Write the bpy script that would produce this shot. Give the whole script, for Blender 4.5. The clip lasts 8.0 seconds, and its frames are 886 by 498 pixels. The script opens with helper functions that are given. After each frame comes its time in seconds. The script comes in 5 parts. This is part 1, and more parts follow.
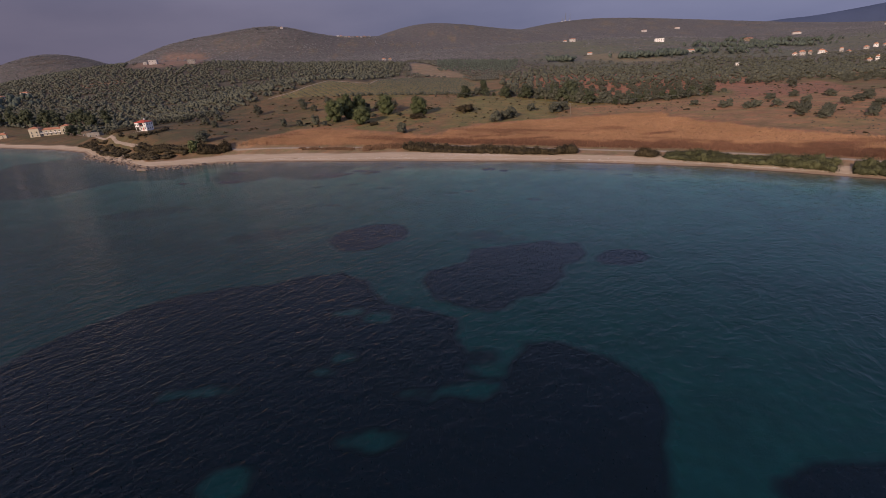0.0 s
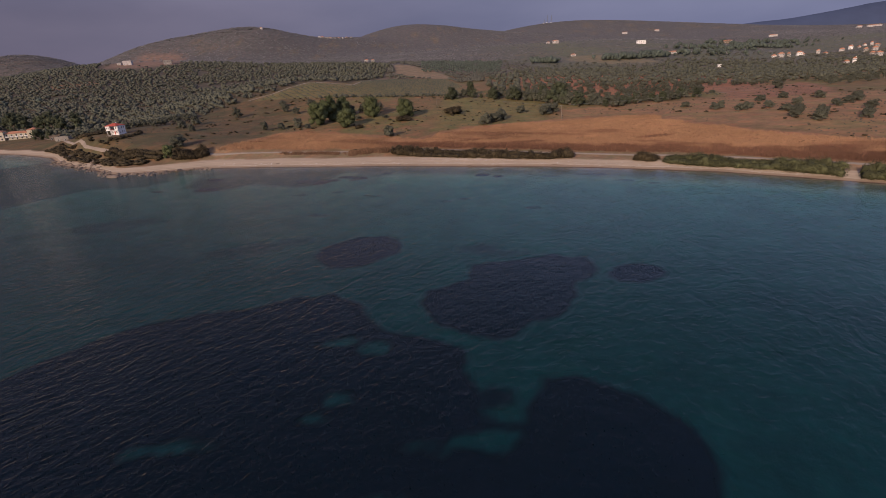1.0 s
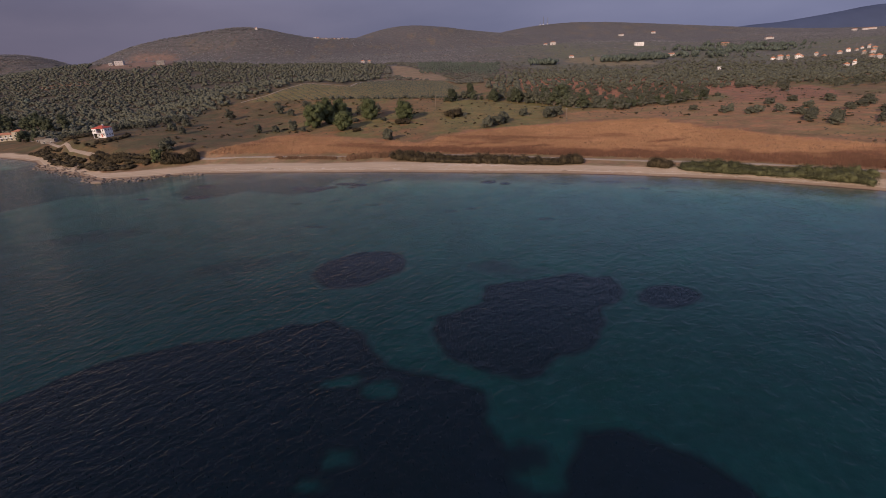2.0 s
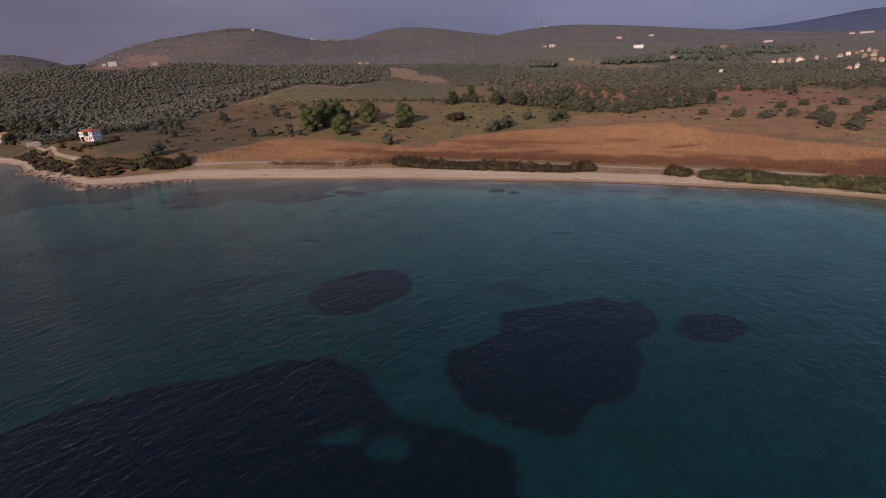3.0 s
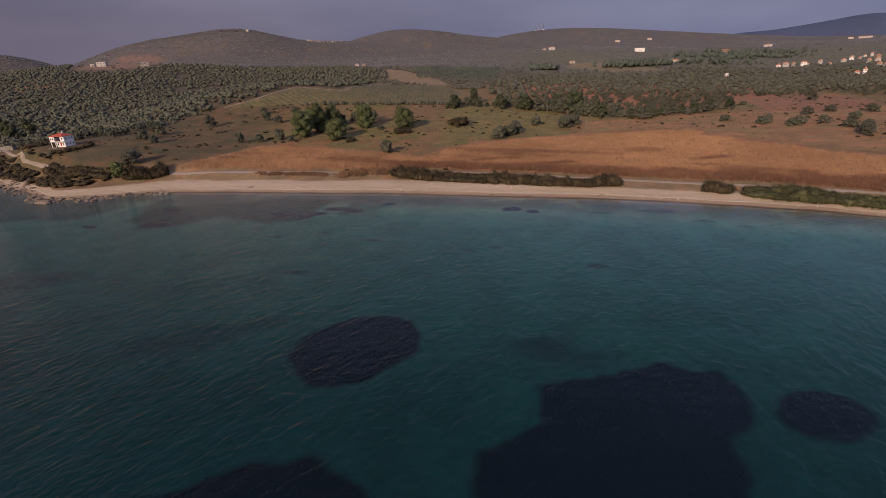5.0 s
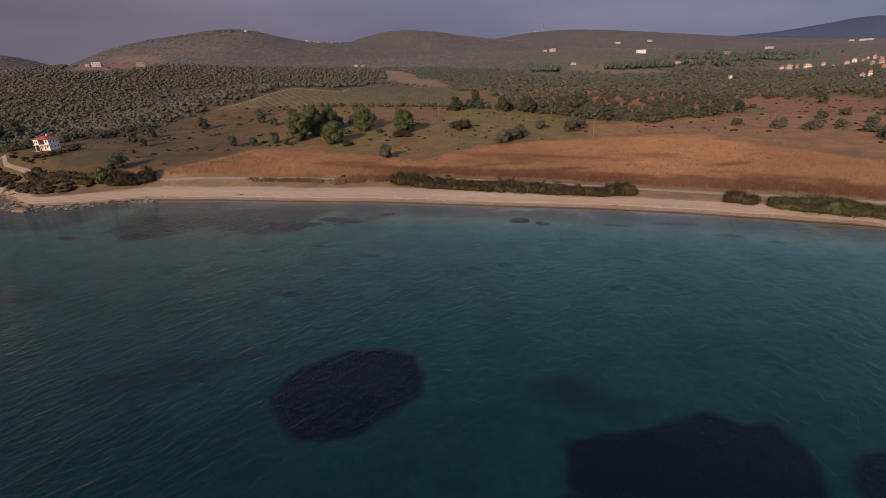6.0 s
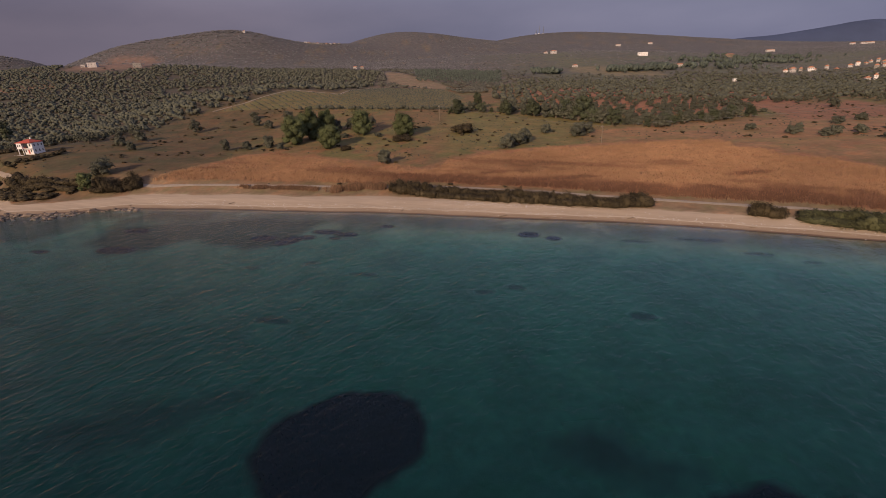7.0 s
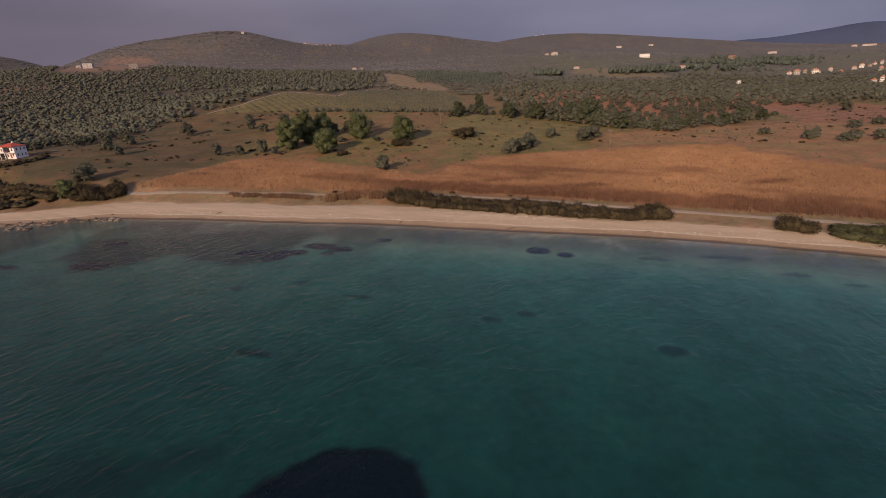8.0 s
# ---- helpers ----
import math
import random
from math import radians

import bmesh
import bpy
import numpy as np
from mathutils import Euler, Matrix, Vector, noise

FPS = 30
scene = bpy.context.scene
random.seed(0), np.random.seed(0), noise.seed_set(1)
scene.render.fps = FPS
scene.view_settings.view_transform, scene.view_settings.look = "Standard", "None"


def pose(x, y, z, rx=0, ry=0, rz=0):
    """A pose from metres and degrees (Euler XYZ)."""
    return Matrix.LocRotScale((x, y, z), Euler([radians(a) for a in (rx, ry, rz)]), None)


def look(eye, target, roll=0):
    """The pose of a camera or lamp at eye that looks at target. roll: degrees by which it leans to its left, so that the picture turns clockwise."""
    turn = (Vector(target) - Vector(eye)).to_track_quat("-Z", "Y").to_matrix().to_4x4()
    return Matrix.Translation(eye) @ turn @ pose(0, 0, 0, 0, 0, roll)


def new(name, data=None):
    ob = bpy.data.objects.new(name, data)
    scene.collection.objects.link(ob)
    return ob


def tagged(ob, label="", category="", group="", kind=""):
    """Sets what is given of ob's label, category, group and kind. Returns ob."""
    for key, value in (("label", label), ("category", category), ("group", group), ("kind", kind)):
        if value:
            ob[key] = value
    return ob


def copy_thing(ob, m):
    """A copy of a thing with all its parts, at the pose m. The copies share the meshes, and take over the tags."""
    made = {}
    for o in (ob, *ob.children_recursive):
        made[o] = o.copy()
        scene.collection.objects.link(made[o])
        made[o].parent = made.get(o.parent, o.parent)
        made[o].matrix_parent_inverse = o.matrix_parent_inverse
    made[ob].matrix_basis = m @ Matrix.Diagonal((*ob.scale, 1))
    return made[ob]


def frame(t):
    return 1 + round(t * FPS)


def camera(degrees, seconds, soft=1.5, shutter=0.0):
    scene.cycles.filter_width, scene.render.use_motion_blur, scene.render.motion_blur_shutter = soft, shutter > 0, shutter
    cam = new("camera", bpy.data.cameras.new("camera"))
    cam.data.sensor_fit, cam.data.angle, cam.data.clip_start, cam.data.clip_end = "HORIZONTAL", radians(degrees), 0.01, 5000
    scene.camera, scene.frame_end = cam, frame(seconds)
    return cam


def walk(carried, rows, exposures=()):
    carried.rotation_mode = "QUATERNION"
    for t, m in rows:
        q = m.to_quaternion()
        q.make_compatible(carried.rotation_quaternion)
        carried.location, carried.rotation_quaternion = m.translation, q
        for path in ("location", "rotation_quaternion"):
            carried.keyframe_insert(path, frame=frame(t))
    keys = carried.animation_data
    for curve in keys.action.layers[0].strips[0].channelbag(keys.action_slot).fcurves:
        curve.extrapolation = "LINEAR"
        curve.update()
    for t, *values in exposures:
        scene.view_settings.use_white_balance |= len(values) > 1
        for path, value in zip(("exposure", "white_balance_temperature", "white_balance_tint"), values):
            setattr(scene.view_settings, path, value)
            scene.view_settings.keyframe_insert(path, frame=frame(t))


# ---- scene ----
cam = camera(86.0, 8.0, soft=0.65)
PATH = [
    (0, (6.176, -3.009, 40.198), (6.208, -1.146, 39.472), -3.7),
    (0.5, (4.675, 1.993, 40.136), (4.754, 3.854, 39.41), -3.7),
    (1, (3.406, 7.056, 40.084), (3.505, 8.917, 39.359), -3.6),
    (1.5, (2.318, 12.377, 40.028), (2.427, 14.238, 39.304), -3.5),
    (3, (-0.475, 29.086, 40.016), (-0.344, 30.95, 39.301), -3.2),
    (3.5, (-1.083, 34.439, 39.917), (-0.947, 36.302, 39.203), -3.1),
    (4, (-1.501, 39.76, 39.766), (-1.357, 41.624, 39.056), -3.0),
    (4.5, (-1.798, 45.37, 39.655), (-1.651, 47.235, 38.947), -2.9),
    (6, (-2.021, 61.747, 39.519), (-1.868, 63.614, 38.817), -2.7),
    (6.5, (-2.023, 67.041, 39.541), (-1.866, 68.908, 38.842), -2.5),
    (7, (-1.983, 72.393, 39.645), (-1.826, 74.262, 38.949), -2.5),
    (7.5, (-1.756, 77.676, 39.695), (-1.597, 79.545, 39.002), -2.4),
    (8, (-1.498, 82.903, 39.724), (-1.339, 84.774, 39.033), -2.4),
]
walk(cam, [(t, look(eye, target, roll)) for t, eye, target, roll in PATH], [(0, 0.0, 6200, 13.5), (3, 0.0, 6300, 13.5), (5, 0.0, 6500, 13.5), (8, 0.0, 6950, 13)])

# ---- world, sun, exposure ----
SUN_WAY = Vector((0.50, 0.80, -0.36)).normalized()
sun_data = bpy.data.lights.new("sun", "SUN")
sun_data.energy, sun_data.angle, sun_data.color = 4.2, radians(1.0), (1.0, 0.77, 0.57)
sun = new("sun", sun_data)
sun.rotation_euler = SUN_WAY.to_track_quat("-Z", "Y").to_euler()
sun.location = (-200, -300, 300)
scene.view_settings.exposure = 0.0

world = bpy.data.worlds.new("overcast_sky")
world.use_nodes = True
scene.world = world
wn, wl = world.node_tree.nodes, world.node_tree.links
wn.clear()
w_out = wn.new("ShaderNodeOutputWorld")
w_bg = wn.new("ShaderNodeBackground")
w_sky = wn.new("ShaderNodeTexSky")
w_sky.sky_type, w_sky.sun_disc = "NISHITA", False
w_sky.sun_elevation, w_sky.sun_rotation = math.asin(-SUN_WAY.z), math.atan2(-SUN_WAY.x, -SUN_WAY.y)
w_sky.dust_density = 3.0
w_co = wn.new("ShaderNodeTexCoord")
w_map = wn.new("ShaderNodeMapping")
w_map.inputs["Scale"].default_value = (1.0, 1.0, 3.2)
w_no = wn.new("ShaderNodeTexNoise")
w_no.inputs["Scale"].default_value, w_no.inputs["Detail"].default_value = 2.1, 6.0
w_ra = wn.new("ShaderNodeValToRGB")
w_ra.color_ramp.elements[0].position, w_ra.color_ramp.elements[0].color = 0.30, (1.45, 1.45, 2.22, 1)
w_ra.color_ramp.elements[1].position, w_ra.color_ramp.elements[1].color = 0.70, (2.2, 2.08, 2.9, 1)
w_mix = wn.new("ShaderNodeMix")
w_mix.data_type = "RGBA"
w_mix.inputs[0].default_value = 0.96
wl.new(w_co.outputs["Generated"], w_map.inputs["Vector"])
wl.new(w_map.outputs[0], w_no.inputs["Vector"])
wl.new(w_no.outputs["Fac"], w_ra.inputs["Fac"])
w_sep = wn.new("ShaderNodeSeparateXYZ")
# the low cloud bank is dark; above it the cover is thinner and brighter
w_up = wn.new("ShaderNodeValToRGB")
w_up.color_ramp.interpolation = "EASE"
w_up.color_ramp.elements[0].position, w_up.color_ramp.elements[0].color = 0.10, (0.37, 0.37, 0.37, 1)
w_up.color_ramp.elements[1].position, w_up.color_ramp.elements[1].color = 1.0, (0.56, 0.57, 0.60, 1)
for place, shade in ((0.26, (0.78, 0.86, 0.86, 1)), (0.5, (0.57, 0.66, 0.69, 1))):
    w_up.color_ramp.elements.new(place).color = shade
w_gain = wn.new("ShaderNodeVectorMath")
w_gain.operation = "MULTIPLY"
w_full = wn.new("ShaderNodeVectorMath")
w_full.operation = "SCALE"
w_full.inputs["Scale"].default_value = 2.8
wl.new(w_co.outputs["Generated"], w_sep.inputs[0])
wl.new(w_sep.outputs["Z"], w_up.inputs["Fac"])
wl.new(w_ra.outputs[0], w_gain.inputs[0])
wl.new(w_up.outputs[0], w_gain.inputs[1])
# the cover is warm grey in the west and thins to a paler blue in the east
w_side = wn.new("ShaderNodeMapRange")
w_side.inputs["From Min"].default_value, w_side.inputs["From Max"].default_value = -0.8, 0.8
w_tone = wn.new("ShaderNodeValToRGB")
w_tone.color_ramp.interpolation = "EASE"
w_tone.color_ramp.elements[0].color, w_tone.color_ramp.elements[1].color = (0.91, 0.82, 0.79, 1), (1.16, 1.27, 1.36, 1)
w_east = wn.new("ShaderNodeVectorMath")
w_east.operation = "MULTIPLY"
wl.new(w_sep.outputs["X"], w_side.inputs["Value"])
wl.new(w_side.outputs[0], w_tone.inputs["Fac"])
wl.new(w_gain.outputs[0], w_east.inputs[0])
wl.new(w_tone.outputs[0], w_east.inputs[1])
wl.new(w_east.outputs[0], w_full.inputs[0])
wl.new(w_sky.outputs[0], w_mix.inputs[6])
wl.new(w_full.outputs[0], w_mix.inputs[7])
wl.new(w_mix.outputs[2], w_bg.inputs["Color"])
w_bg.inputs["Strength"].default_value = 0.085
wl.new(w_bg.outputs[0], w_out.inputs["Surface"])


# ---- materials ----
def node(tree, kind, **values):
    n = tree.nodes.new(kind)
    for key, value in values.items():
        n.inputs[key.replace("_", " ")].default_value = value
    return n


def surface(name, colour, rough=0.85, vary=0.3, scale=1.0, bump=0.0, attribute="", island=0.0, objects=0.0, metal=0.0, coarse=0.12, leaf=0.0):
    """A grained surface: a colour (or a mesh attribute's), varied at two scales, by piece and by object, with relief."""
    m = bpy.data.materials.new(name)
    m.use_nodes = True
    t = m.node_tree
    p = t.nodes["Principled BSDF"]
    p.inputs["Roughness"].default_value, p.inputs["Metallic"].default_value = rough, metal
    p.inputs["Specular IOR Level"].default_value = 0.25
    geo = node(t, "ShaderNodeNewGeometry")
    fine = node(t, "ShaderNodeTexNoise", Scale=scale, Detail=5.0, Roughness=0.65)
    large = node(t, "ShaderNodeTexNoise", Scale=scale * coarse, Detail=4.0)
    t.links.new(geo.outputs["Position"], fine.inputs["Vector"])
    t.links.new(geo.outputs["Position"], large.inputs["Vector"])
    gain = None
    parts = [(fine.outputs["Fac"], vary), (large.outputs["Fac"], vary)]
    if island:
        parts.append((geo.outputs["Random Per Island"], island))
    if objects:
        info = node(t, "ShaderNodeObjectInfo")
        parts.append((info.outputs["Random"], objects))
    for socket, amount in parts:
        r = node(t, "ShaderNodeMapRange")
        spread = (0.25, 0.75) if amount == vary else (0.0, 1.0)
        r.inputs["From Min"].default_value, r.inputs["From Max"].default_value = spread
        r.inputs["To Min"].default_value, r.inputs["To Max"].default_value = 1 - amount, 1 + amount
        r.clamp = False
        t.links.new(socket, r.inputs["Value"])
        if gain is None:
            gain = r.outputs[0]
        else:
            k = node(t, "ShaderNodeMath")
            k.operation = "MULTIPLY"
            t.links.new(gain, k.inputs[0])
            t.links.new(r.outputs[0], k.inputs[1])
            gain = k.outputs[0]
    scaled = node(t, "ShaderNodeVectorMath")
    scaled.operation = "SCALE"
    if attribute:
        a = node(t, "ShaderNodeAttribute")
        a.attribute_name = attribute
        t.links.new(a.outputs["Color"], scaled.inputs[0])
    else:
        scaled.inputs[0].default_value = colour
    t.links.new(gain, scaled.inputs["Scale"])
    t.links.new(scaled.outputs[0], p.inputs["Base Color"])
    if leaf:
        glow, mix = node(t, "ShaderNodeBsdfTranslucent"), node(t, "ShaderNodeMixShader", Fac=leaf)
        t.links.new(scaled.outputs[0], glow.inputs["Color"])
        t.links.new(p.outputs[0], mix.inputs[1])
        t.links.new(glow.outputs[0], mix.inputs[2])
        t.links.new(mix.outputs[0], t.nodes["Material Output"].inputs["Surface"])
    if bump:
        b = node(t, "ShaderNodeBump", Strength=0.8, Distance=bump)
        t.links.new(fine.outputs["Fac"], b.inputs["Height"])
        t.links.new(b.outputs[0], p.inputs["Normal"])
    return m


M = dict(
    ground=surface("earth_and_grass", (0, 0, 0), 0.95, 0.22, 0.55, 0.12, attribute="cover", coarse=0.2),
    track=surface("pale_gravel", (0.27, 0.22, 0.175), 0.95, 0.16, 0.8, 0.05),
    reed=surface("dry_reed", (0.34, 0.19, 0.09), 0.9, 0.2, 0.25, attribute="cover", island=0.08),
    olive=surface("olive_leaves", (0.075, 0.077, 0.055), 0.8, 0.22, 0.9, 0.12, island=0.24, objects=0.18),
    green=surface("evergreen_leaves", (0.098, 0.114, 0.050), 0.75, 0.22, 0.7, 0.1, island=0.3, objects=0.12, leaf=0.3),
    hedge=surface("mastic_leaves", (0.064, 0.050, 0.028), 0.85, 0.3, 0.35, 0.06, island=0.3, leaf=0.3),
    # distance haze is mixed into this grey leaf colour
    wood_hazed=surface("hill_scrub", (0.128, 0.120, 0.113), 0.95, 0.2, 0.02, island=0.2),
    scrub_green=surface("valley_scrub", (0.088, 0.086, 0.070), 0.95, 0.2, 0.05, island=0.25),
    # bluer than the near trees: haze over the plain put into the colour
    pine=surface("hazed_plantation_leaves", (0.068, 0.082, 0.066), 0.9, 0.15, 0.1, island=0.25),
    dark_green=surface("dark_tree_leaves", (0.074, 0.084, 0.048), 0.75, 0.22, 0.7, 0.1, island=0.3, objects=0.15, leaf=0.3),
    hedge_green=surface("bright_hedge_leaves", (0.056, 0.057, 0.026), 0.85, 0.3, 0.3, 0.06, island=0.3),
    bark=surface("bark", (0.14, 0.11, 0.085), 0.9, 0.3, 4.0, 0.03),
    wall=surface("white_render", (0.68, 0.65, 0.63), 0.8, 0.07, 0.9, 0.004),
    cream=surface("cream_render", (0.48, 0.42, 0.31), 0.8, 0.08, 0.9, 0.004),
    tiles=surface("red_roof_tile", (0.38, 0.075, 0.05), 0.75, 0.2, 1.6, 0.03),
    terracotta=surface("terracotta_roof", (0.42, 0.19, 0.11), 0.8, 0.2, 1.6, 0.03),
    glass_dark=surface("dark_window", (0.03, 0.032, 0.036), 0.15, 0.1, 0.5),
    # white render of far houses, its colour dimmed to stand for haze
    pale=surface("hazed_pale_render", (0.40, 0.365, 0.35), 0.85, 0.12, 0.9, 0.004),
    stone=surface("grey_stone_wall", (0.24, 0.215, 0.19), 0.9, 0.25, 1.5, 0.03),
    rock=surface("shore_rock", (0.15, 0.115, 0.088), 0.9, 0.35, 1.2, 0.08, island=0.25, objects=0.2),
    grass_bed=surface("seagrass", (0.0030, 0.0105, 0.050), 0.95, 0.3, 0.8, 0.1),
    pole=surface("weathered_wood", (0.20, 0.155, 0.115), 0.9, 0.2, 3.0),
    wire=surface("grey_wire", (0.16, 0.16, 0.17), 0.5, 0.05, 3.0),
    # the blue is distance haze, put into the mountain's base colour
    blue=surface("hazed_forest", (0.054, 0.071, 0.126), 0.95, 0.12, 0.004, coarse=0.3),
)


def shore_bands(material):
    """Lays the beach over the ground by its distance from the water: wet brown edge, damp sand, a pale wrack line, dry sand; and mottles the turf."""
    t = material.node_tree
    p = t.nodes["Principled BSDF"]
    base = p.inputs["Base Color"].links[0].from_socket
    geo = node(t, "ShaderNodeNewGeometry")

    def math_node(kind, a, b, clamp=False):
        m = node(t, "ShaderNodeMath")
        m.operation, m.use_clamp = kind, clamp
        for k, v in enumerate((a, b)):
            if isinstance(v, (int, float)):
                m.inputs[k].default_value = v
            else:
                t.links.new(v, m.inputs[k])
        return m.outputs[0]

    def noise_of(scale, detail=4.0, stretch=None):
        n = node(t, "ShaderNodeTexNoise", Scale=scale, Detail=detail, Roughness=0.6)
        if stretch:
            mp = node(t, "ShaderNodeMapping")
            mp.inputs["Rotation"].default_value = (0, 0, radians(23))
            mq = node(t, "ShaderNodeMapping")
            mq.inputs["Scale"].default_value = stretch
            t.links.new(geo.outputs["Position"], mp.inputs["Vector"])
            t.links.new(mp.outputs[0], mq.inputs["Vector"])
            t.links.new(mq.outputs[0], n.inputs["Vector"])
        else:
            t.links.new(geo.outputs["Position"], n.inputs["Vector"])
        return n.outputs["Fac"]

    # turf: straw, green and reddish earth in patches
    patch = node(t, "ShaderNodeValToRGB")
    for e, (pos, col) in zip(patch.color_ramp.elements, ((0.34, (0.86, 0.97, 0.84, 1)), (0.68, (1.26, 1.06, 0.96, 1)))):
        e.position, e.color = pos, col
    patch.color_ramp.elements.new(0.5).color = (1.0, 1.0, 1.0, 1)
    t.links.new(noise_of(0.16, 6.0), patch.inputs["Fac"])
    turf = node(t, "ShaderNodeVectorMath")
    turf.operation = "MULTIPLY"
    t.links.new(base, turf.inputs[0])
    t.links.new(patch.outputs[0], turf.inputs[1])
    shore, back = node(t, "ShaderNodeAttribute"), node(t, "ShaderNodeAttribute")
    shore.attribute_name, back.attribute_name = "shore", "back"
    ragged = math_node("MULTIPLY", math_node("SUBTRACT", noise_of(0.22, 5.0, (0.35, 1.0, 1.0)), 0.5), 5.0)
    at = math_node("DIVIDE", math_node("ADD", shore.outputs["Fac"], math_node("MULTIPLY", ragged, 0.5)), 14.0, True)
    bands = node(t, "ShaderNodeValToRGB")
    e = bands.color_ramp.elements
    e[0].position, e[0].color = 0.0, (0.13, 0.082, 0.055, 1)
    e[1].position, e[1].color = 1.0, (0.41, 0.315, 0.222, 1)
    for pos, col in ((0.06, (0.15, 0.092, 0.06, 1)), (0.10, (0.30, 0.212, 0.137, 1)), (0.27, (0.33, 0.236, 0.153, 1)), (0.30, (0.49, 0.40, 0.30, 1)), (0.34, (0.39, 0.30, 0.212, 1)), (0.60, (0.435, 0.335, 0.238, 1))):
        e.new(pos).color = col
    t.links.new(at, bands.inputs["Fac"])
    streak = math_node("ADD", math_node("MULTIPLY", noise_of(0.6, 5.0, (0.16, 1.0, 1.0)), 0.6), 0.70)
    sand = node(t, "ShaderNodeVectorMath")
    sand.operation = "SCALE"
    t.links.new(bands.outputs[0], sand.inputs[0])
    t.links.new(streak, sand.inputs["Scale"])
    dry = math_node("MULTIPLY", math_node("SUBTRACT", math_node("MULTIPLY", ragged, 0.6), back.outputs["Fac"]), 1.4, True)
    wet = math_node("MULTIPLY", math_node("ADD", shore.outputs["Fac"], 0.7), 2.0, True)
    mix = node(t, "ShaderNodeMix")
    mix.data_type = "RGBA"
    t.links.new(math_node("MULTIPLY", dry, wet), mix.inputs[0])
    t.links.new(turf.outputs[0], mix.inputs[6])
    t.links.new(sand.outputs[0], mix.inputs[7])
    t.links.new(mix.outputs[2], p.inputs["Base Color"])


shore_bands(M["ground"])


def water_material():
    m = bpy.data.materials.new("sea_water")
    m.use_nodes = True
    t = m.node_tree
    t.nodes.clear()
    out = node(t, "ShaderNodeOutputMaterial")
    geo = node(t, "ShaderNodeNewGeometry")
    height = None
    # wind ripples, chop and a slow swell; the crests lie along one heading
    for scale, stretch, weight, turn, sharp in ((0.54, 0.55, 1.2, -50, 1.5), (1.2, 0.6, 0.66, -38, 1.3), (2.8, 0.7, 0.24, -58, 1.0), (0.16, 0.5, 0.4, -46, 1.0)):
        mp = node(t, "ShaderNodeMapping")
        mp.vector_type = "POINT"
        mp.inputs["Rotation"].default_value = (0, 0, radians(turn))
        mq = node(t, "ShaderNodeMapping")
        mq.inputs["Scale"].default_value = (stretch, 1.0, 1.0)
        n = node(t, "ShaderNodeTexNoise", Scale=scale, Detail=2.0, Roughness=0.5, Distortion=0.7)
        t.links.new(geo.outputs["Position"], mp.inputs["Vector"])
        t.links.new(mp.outputs[0], mq.inputs["Vector"])
        t.links.new(mq.outputs[0], n.inputs["Vector"])
        crest = node(t, "ShaderNodeMath")
        crest.operation = "POWER"
        crest.inputs[1].default_value = sharp
        t.links.new(n.outputs["Fac"], crest.inputs[0])
        k = node(t, "ShaderNodeMath")
        k.operation = "MULTIPLY_ADD"
        k.inputs[1].default_value = weight
        t.links.new(crest.outputs[0], k.inputs[0])
        if height is not None:
            t.links.new(height, k.inputs[2])
        else:
            k.inputs[2].default_value = 0.0
        height = k.outputs[0]
    # rougher in the open west than under the eastern shore
    east = node(t, "ShaderNodeSeparateXYZ")
    t.links.new(geo.outputs["Position"], east.inputs[0])
    wind = node(t, "ShaderNodeMapRange")
    for socket, value in (("From Min", -70.0), ("From Max", 50.0), ("To Min", 1.0), ("To Max", 0.45)):
        wind.inputs[socket].default_value = value
    t.links.new(east.outputs["X"], wind.inputs["Value"])
    chop = node(t, "ShaderNodeMath")
    chop.operation = "MULTIPLY"
    t.links.new(height, chop.inputs[0])
    t.links.new(wind.outputs[0], chop.inputs[1])
    bump = node(t, "ShaderNodeBump", Strength=1.0, Distance=0.37)
    t.links.new(chop.outputs[0], bump.inputs["Height"])
    # mirror share after Schlick, the same from above and below
    facing = node(t, "ShaderNodeLayerWeight", Blend=0.5)
    t.links.new(bump.outputs[0], facing.inputs["Normal"])
    steep = node(t, "ShaderNodeMath")
    steep.operation = "POWER"
    steep.inputs[1].default_value = 5.0
    t.links.new(facing.outputs["Facing"], steep.inputs[0])
    share = node(t, "ShaderNodeMath")
    share.operation = "MULTIPLY_ADD"
    share.inputs[1].default_value, share.inputs[2].default_value = 0.86, 0.02
    t.links.new(steep.outputs[0], share.inputs[0])
    gloss = node(t, "ShaderNodeBsdfGlossy", Roughness=0.09)
    t.links.new(bump.outputs[0], gloss.inputs["Normal"])
    # the water takes out red and then green with its depth
    deep = node(t, "ShaderNodeAttribute")
    deep.attribute_name = "depth"
    tint = node(t, "ShaderNodeValToRGB")
    e = tint.color_ramp.elements
    e[0].position, e[0].color = 0.0, (0.85, 0.90, 0.88, 1)
    e[1].position, e[1].color = 1.0, (0.016, 0.165, 0.225, 1)
    for pos, col in ((0.12, (0.47, 0.63, 0.58, 1)), (0.27, (0.20, 0.475, 0.465, 1)), (0.40, (0.045, 0.235, 0.248, 1)), (0.62, (0.032, 0.222, 0.295, 1))):
        s = e.new(pos)
        s.color = col
    t.links.new(deep.outputs["Fac"], tint.inputs["Fac"])
    clear = node(t, "ShaderNodeBsdfTransparent")
    t.links.new(tint.outputs[0], clear.inputs["Color"])
    body = node(t, "ShaderNodeBsdfDiffuse", Color=(0.003, 0.055, 0.075, 1))
    t.links.new(bump.outputs[0], body.inputs["Normal"])
    inner = node(t, "ShaderNodeMixShader", Fac=0.06)
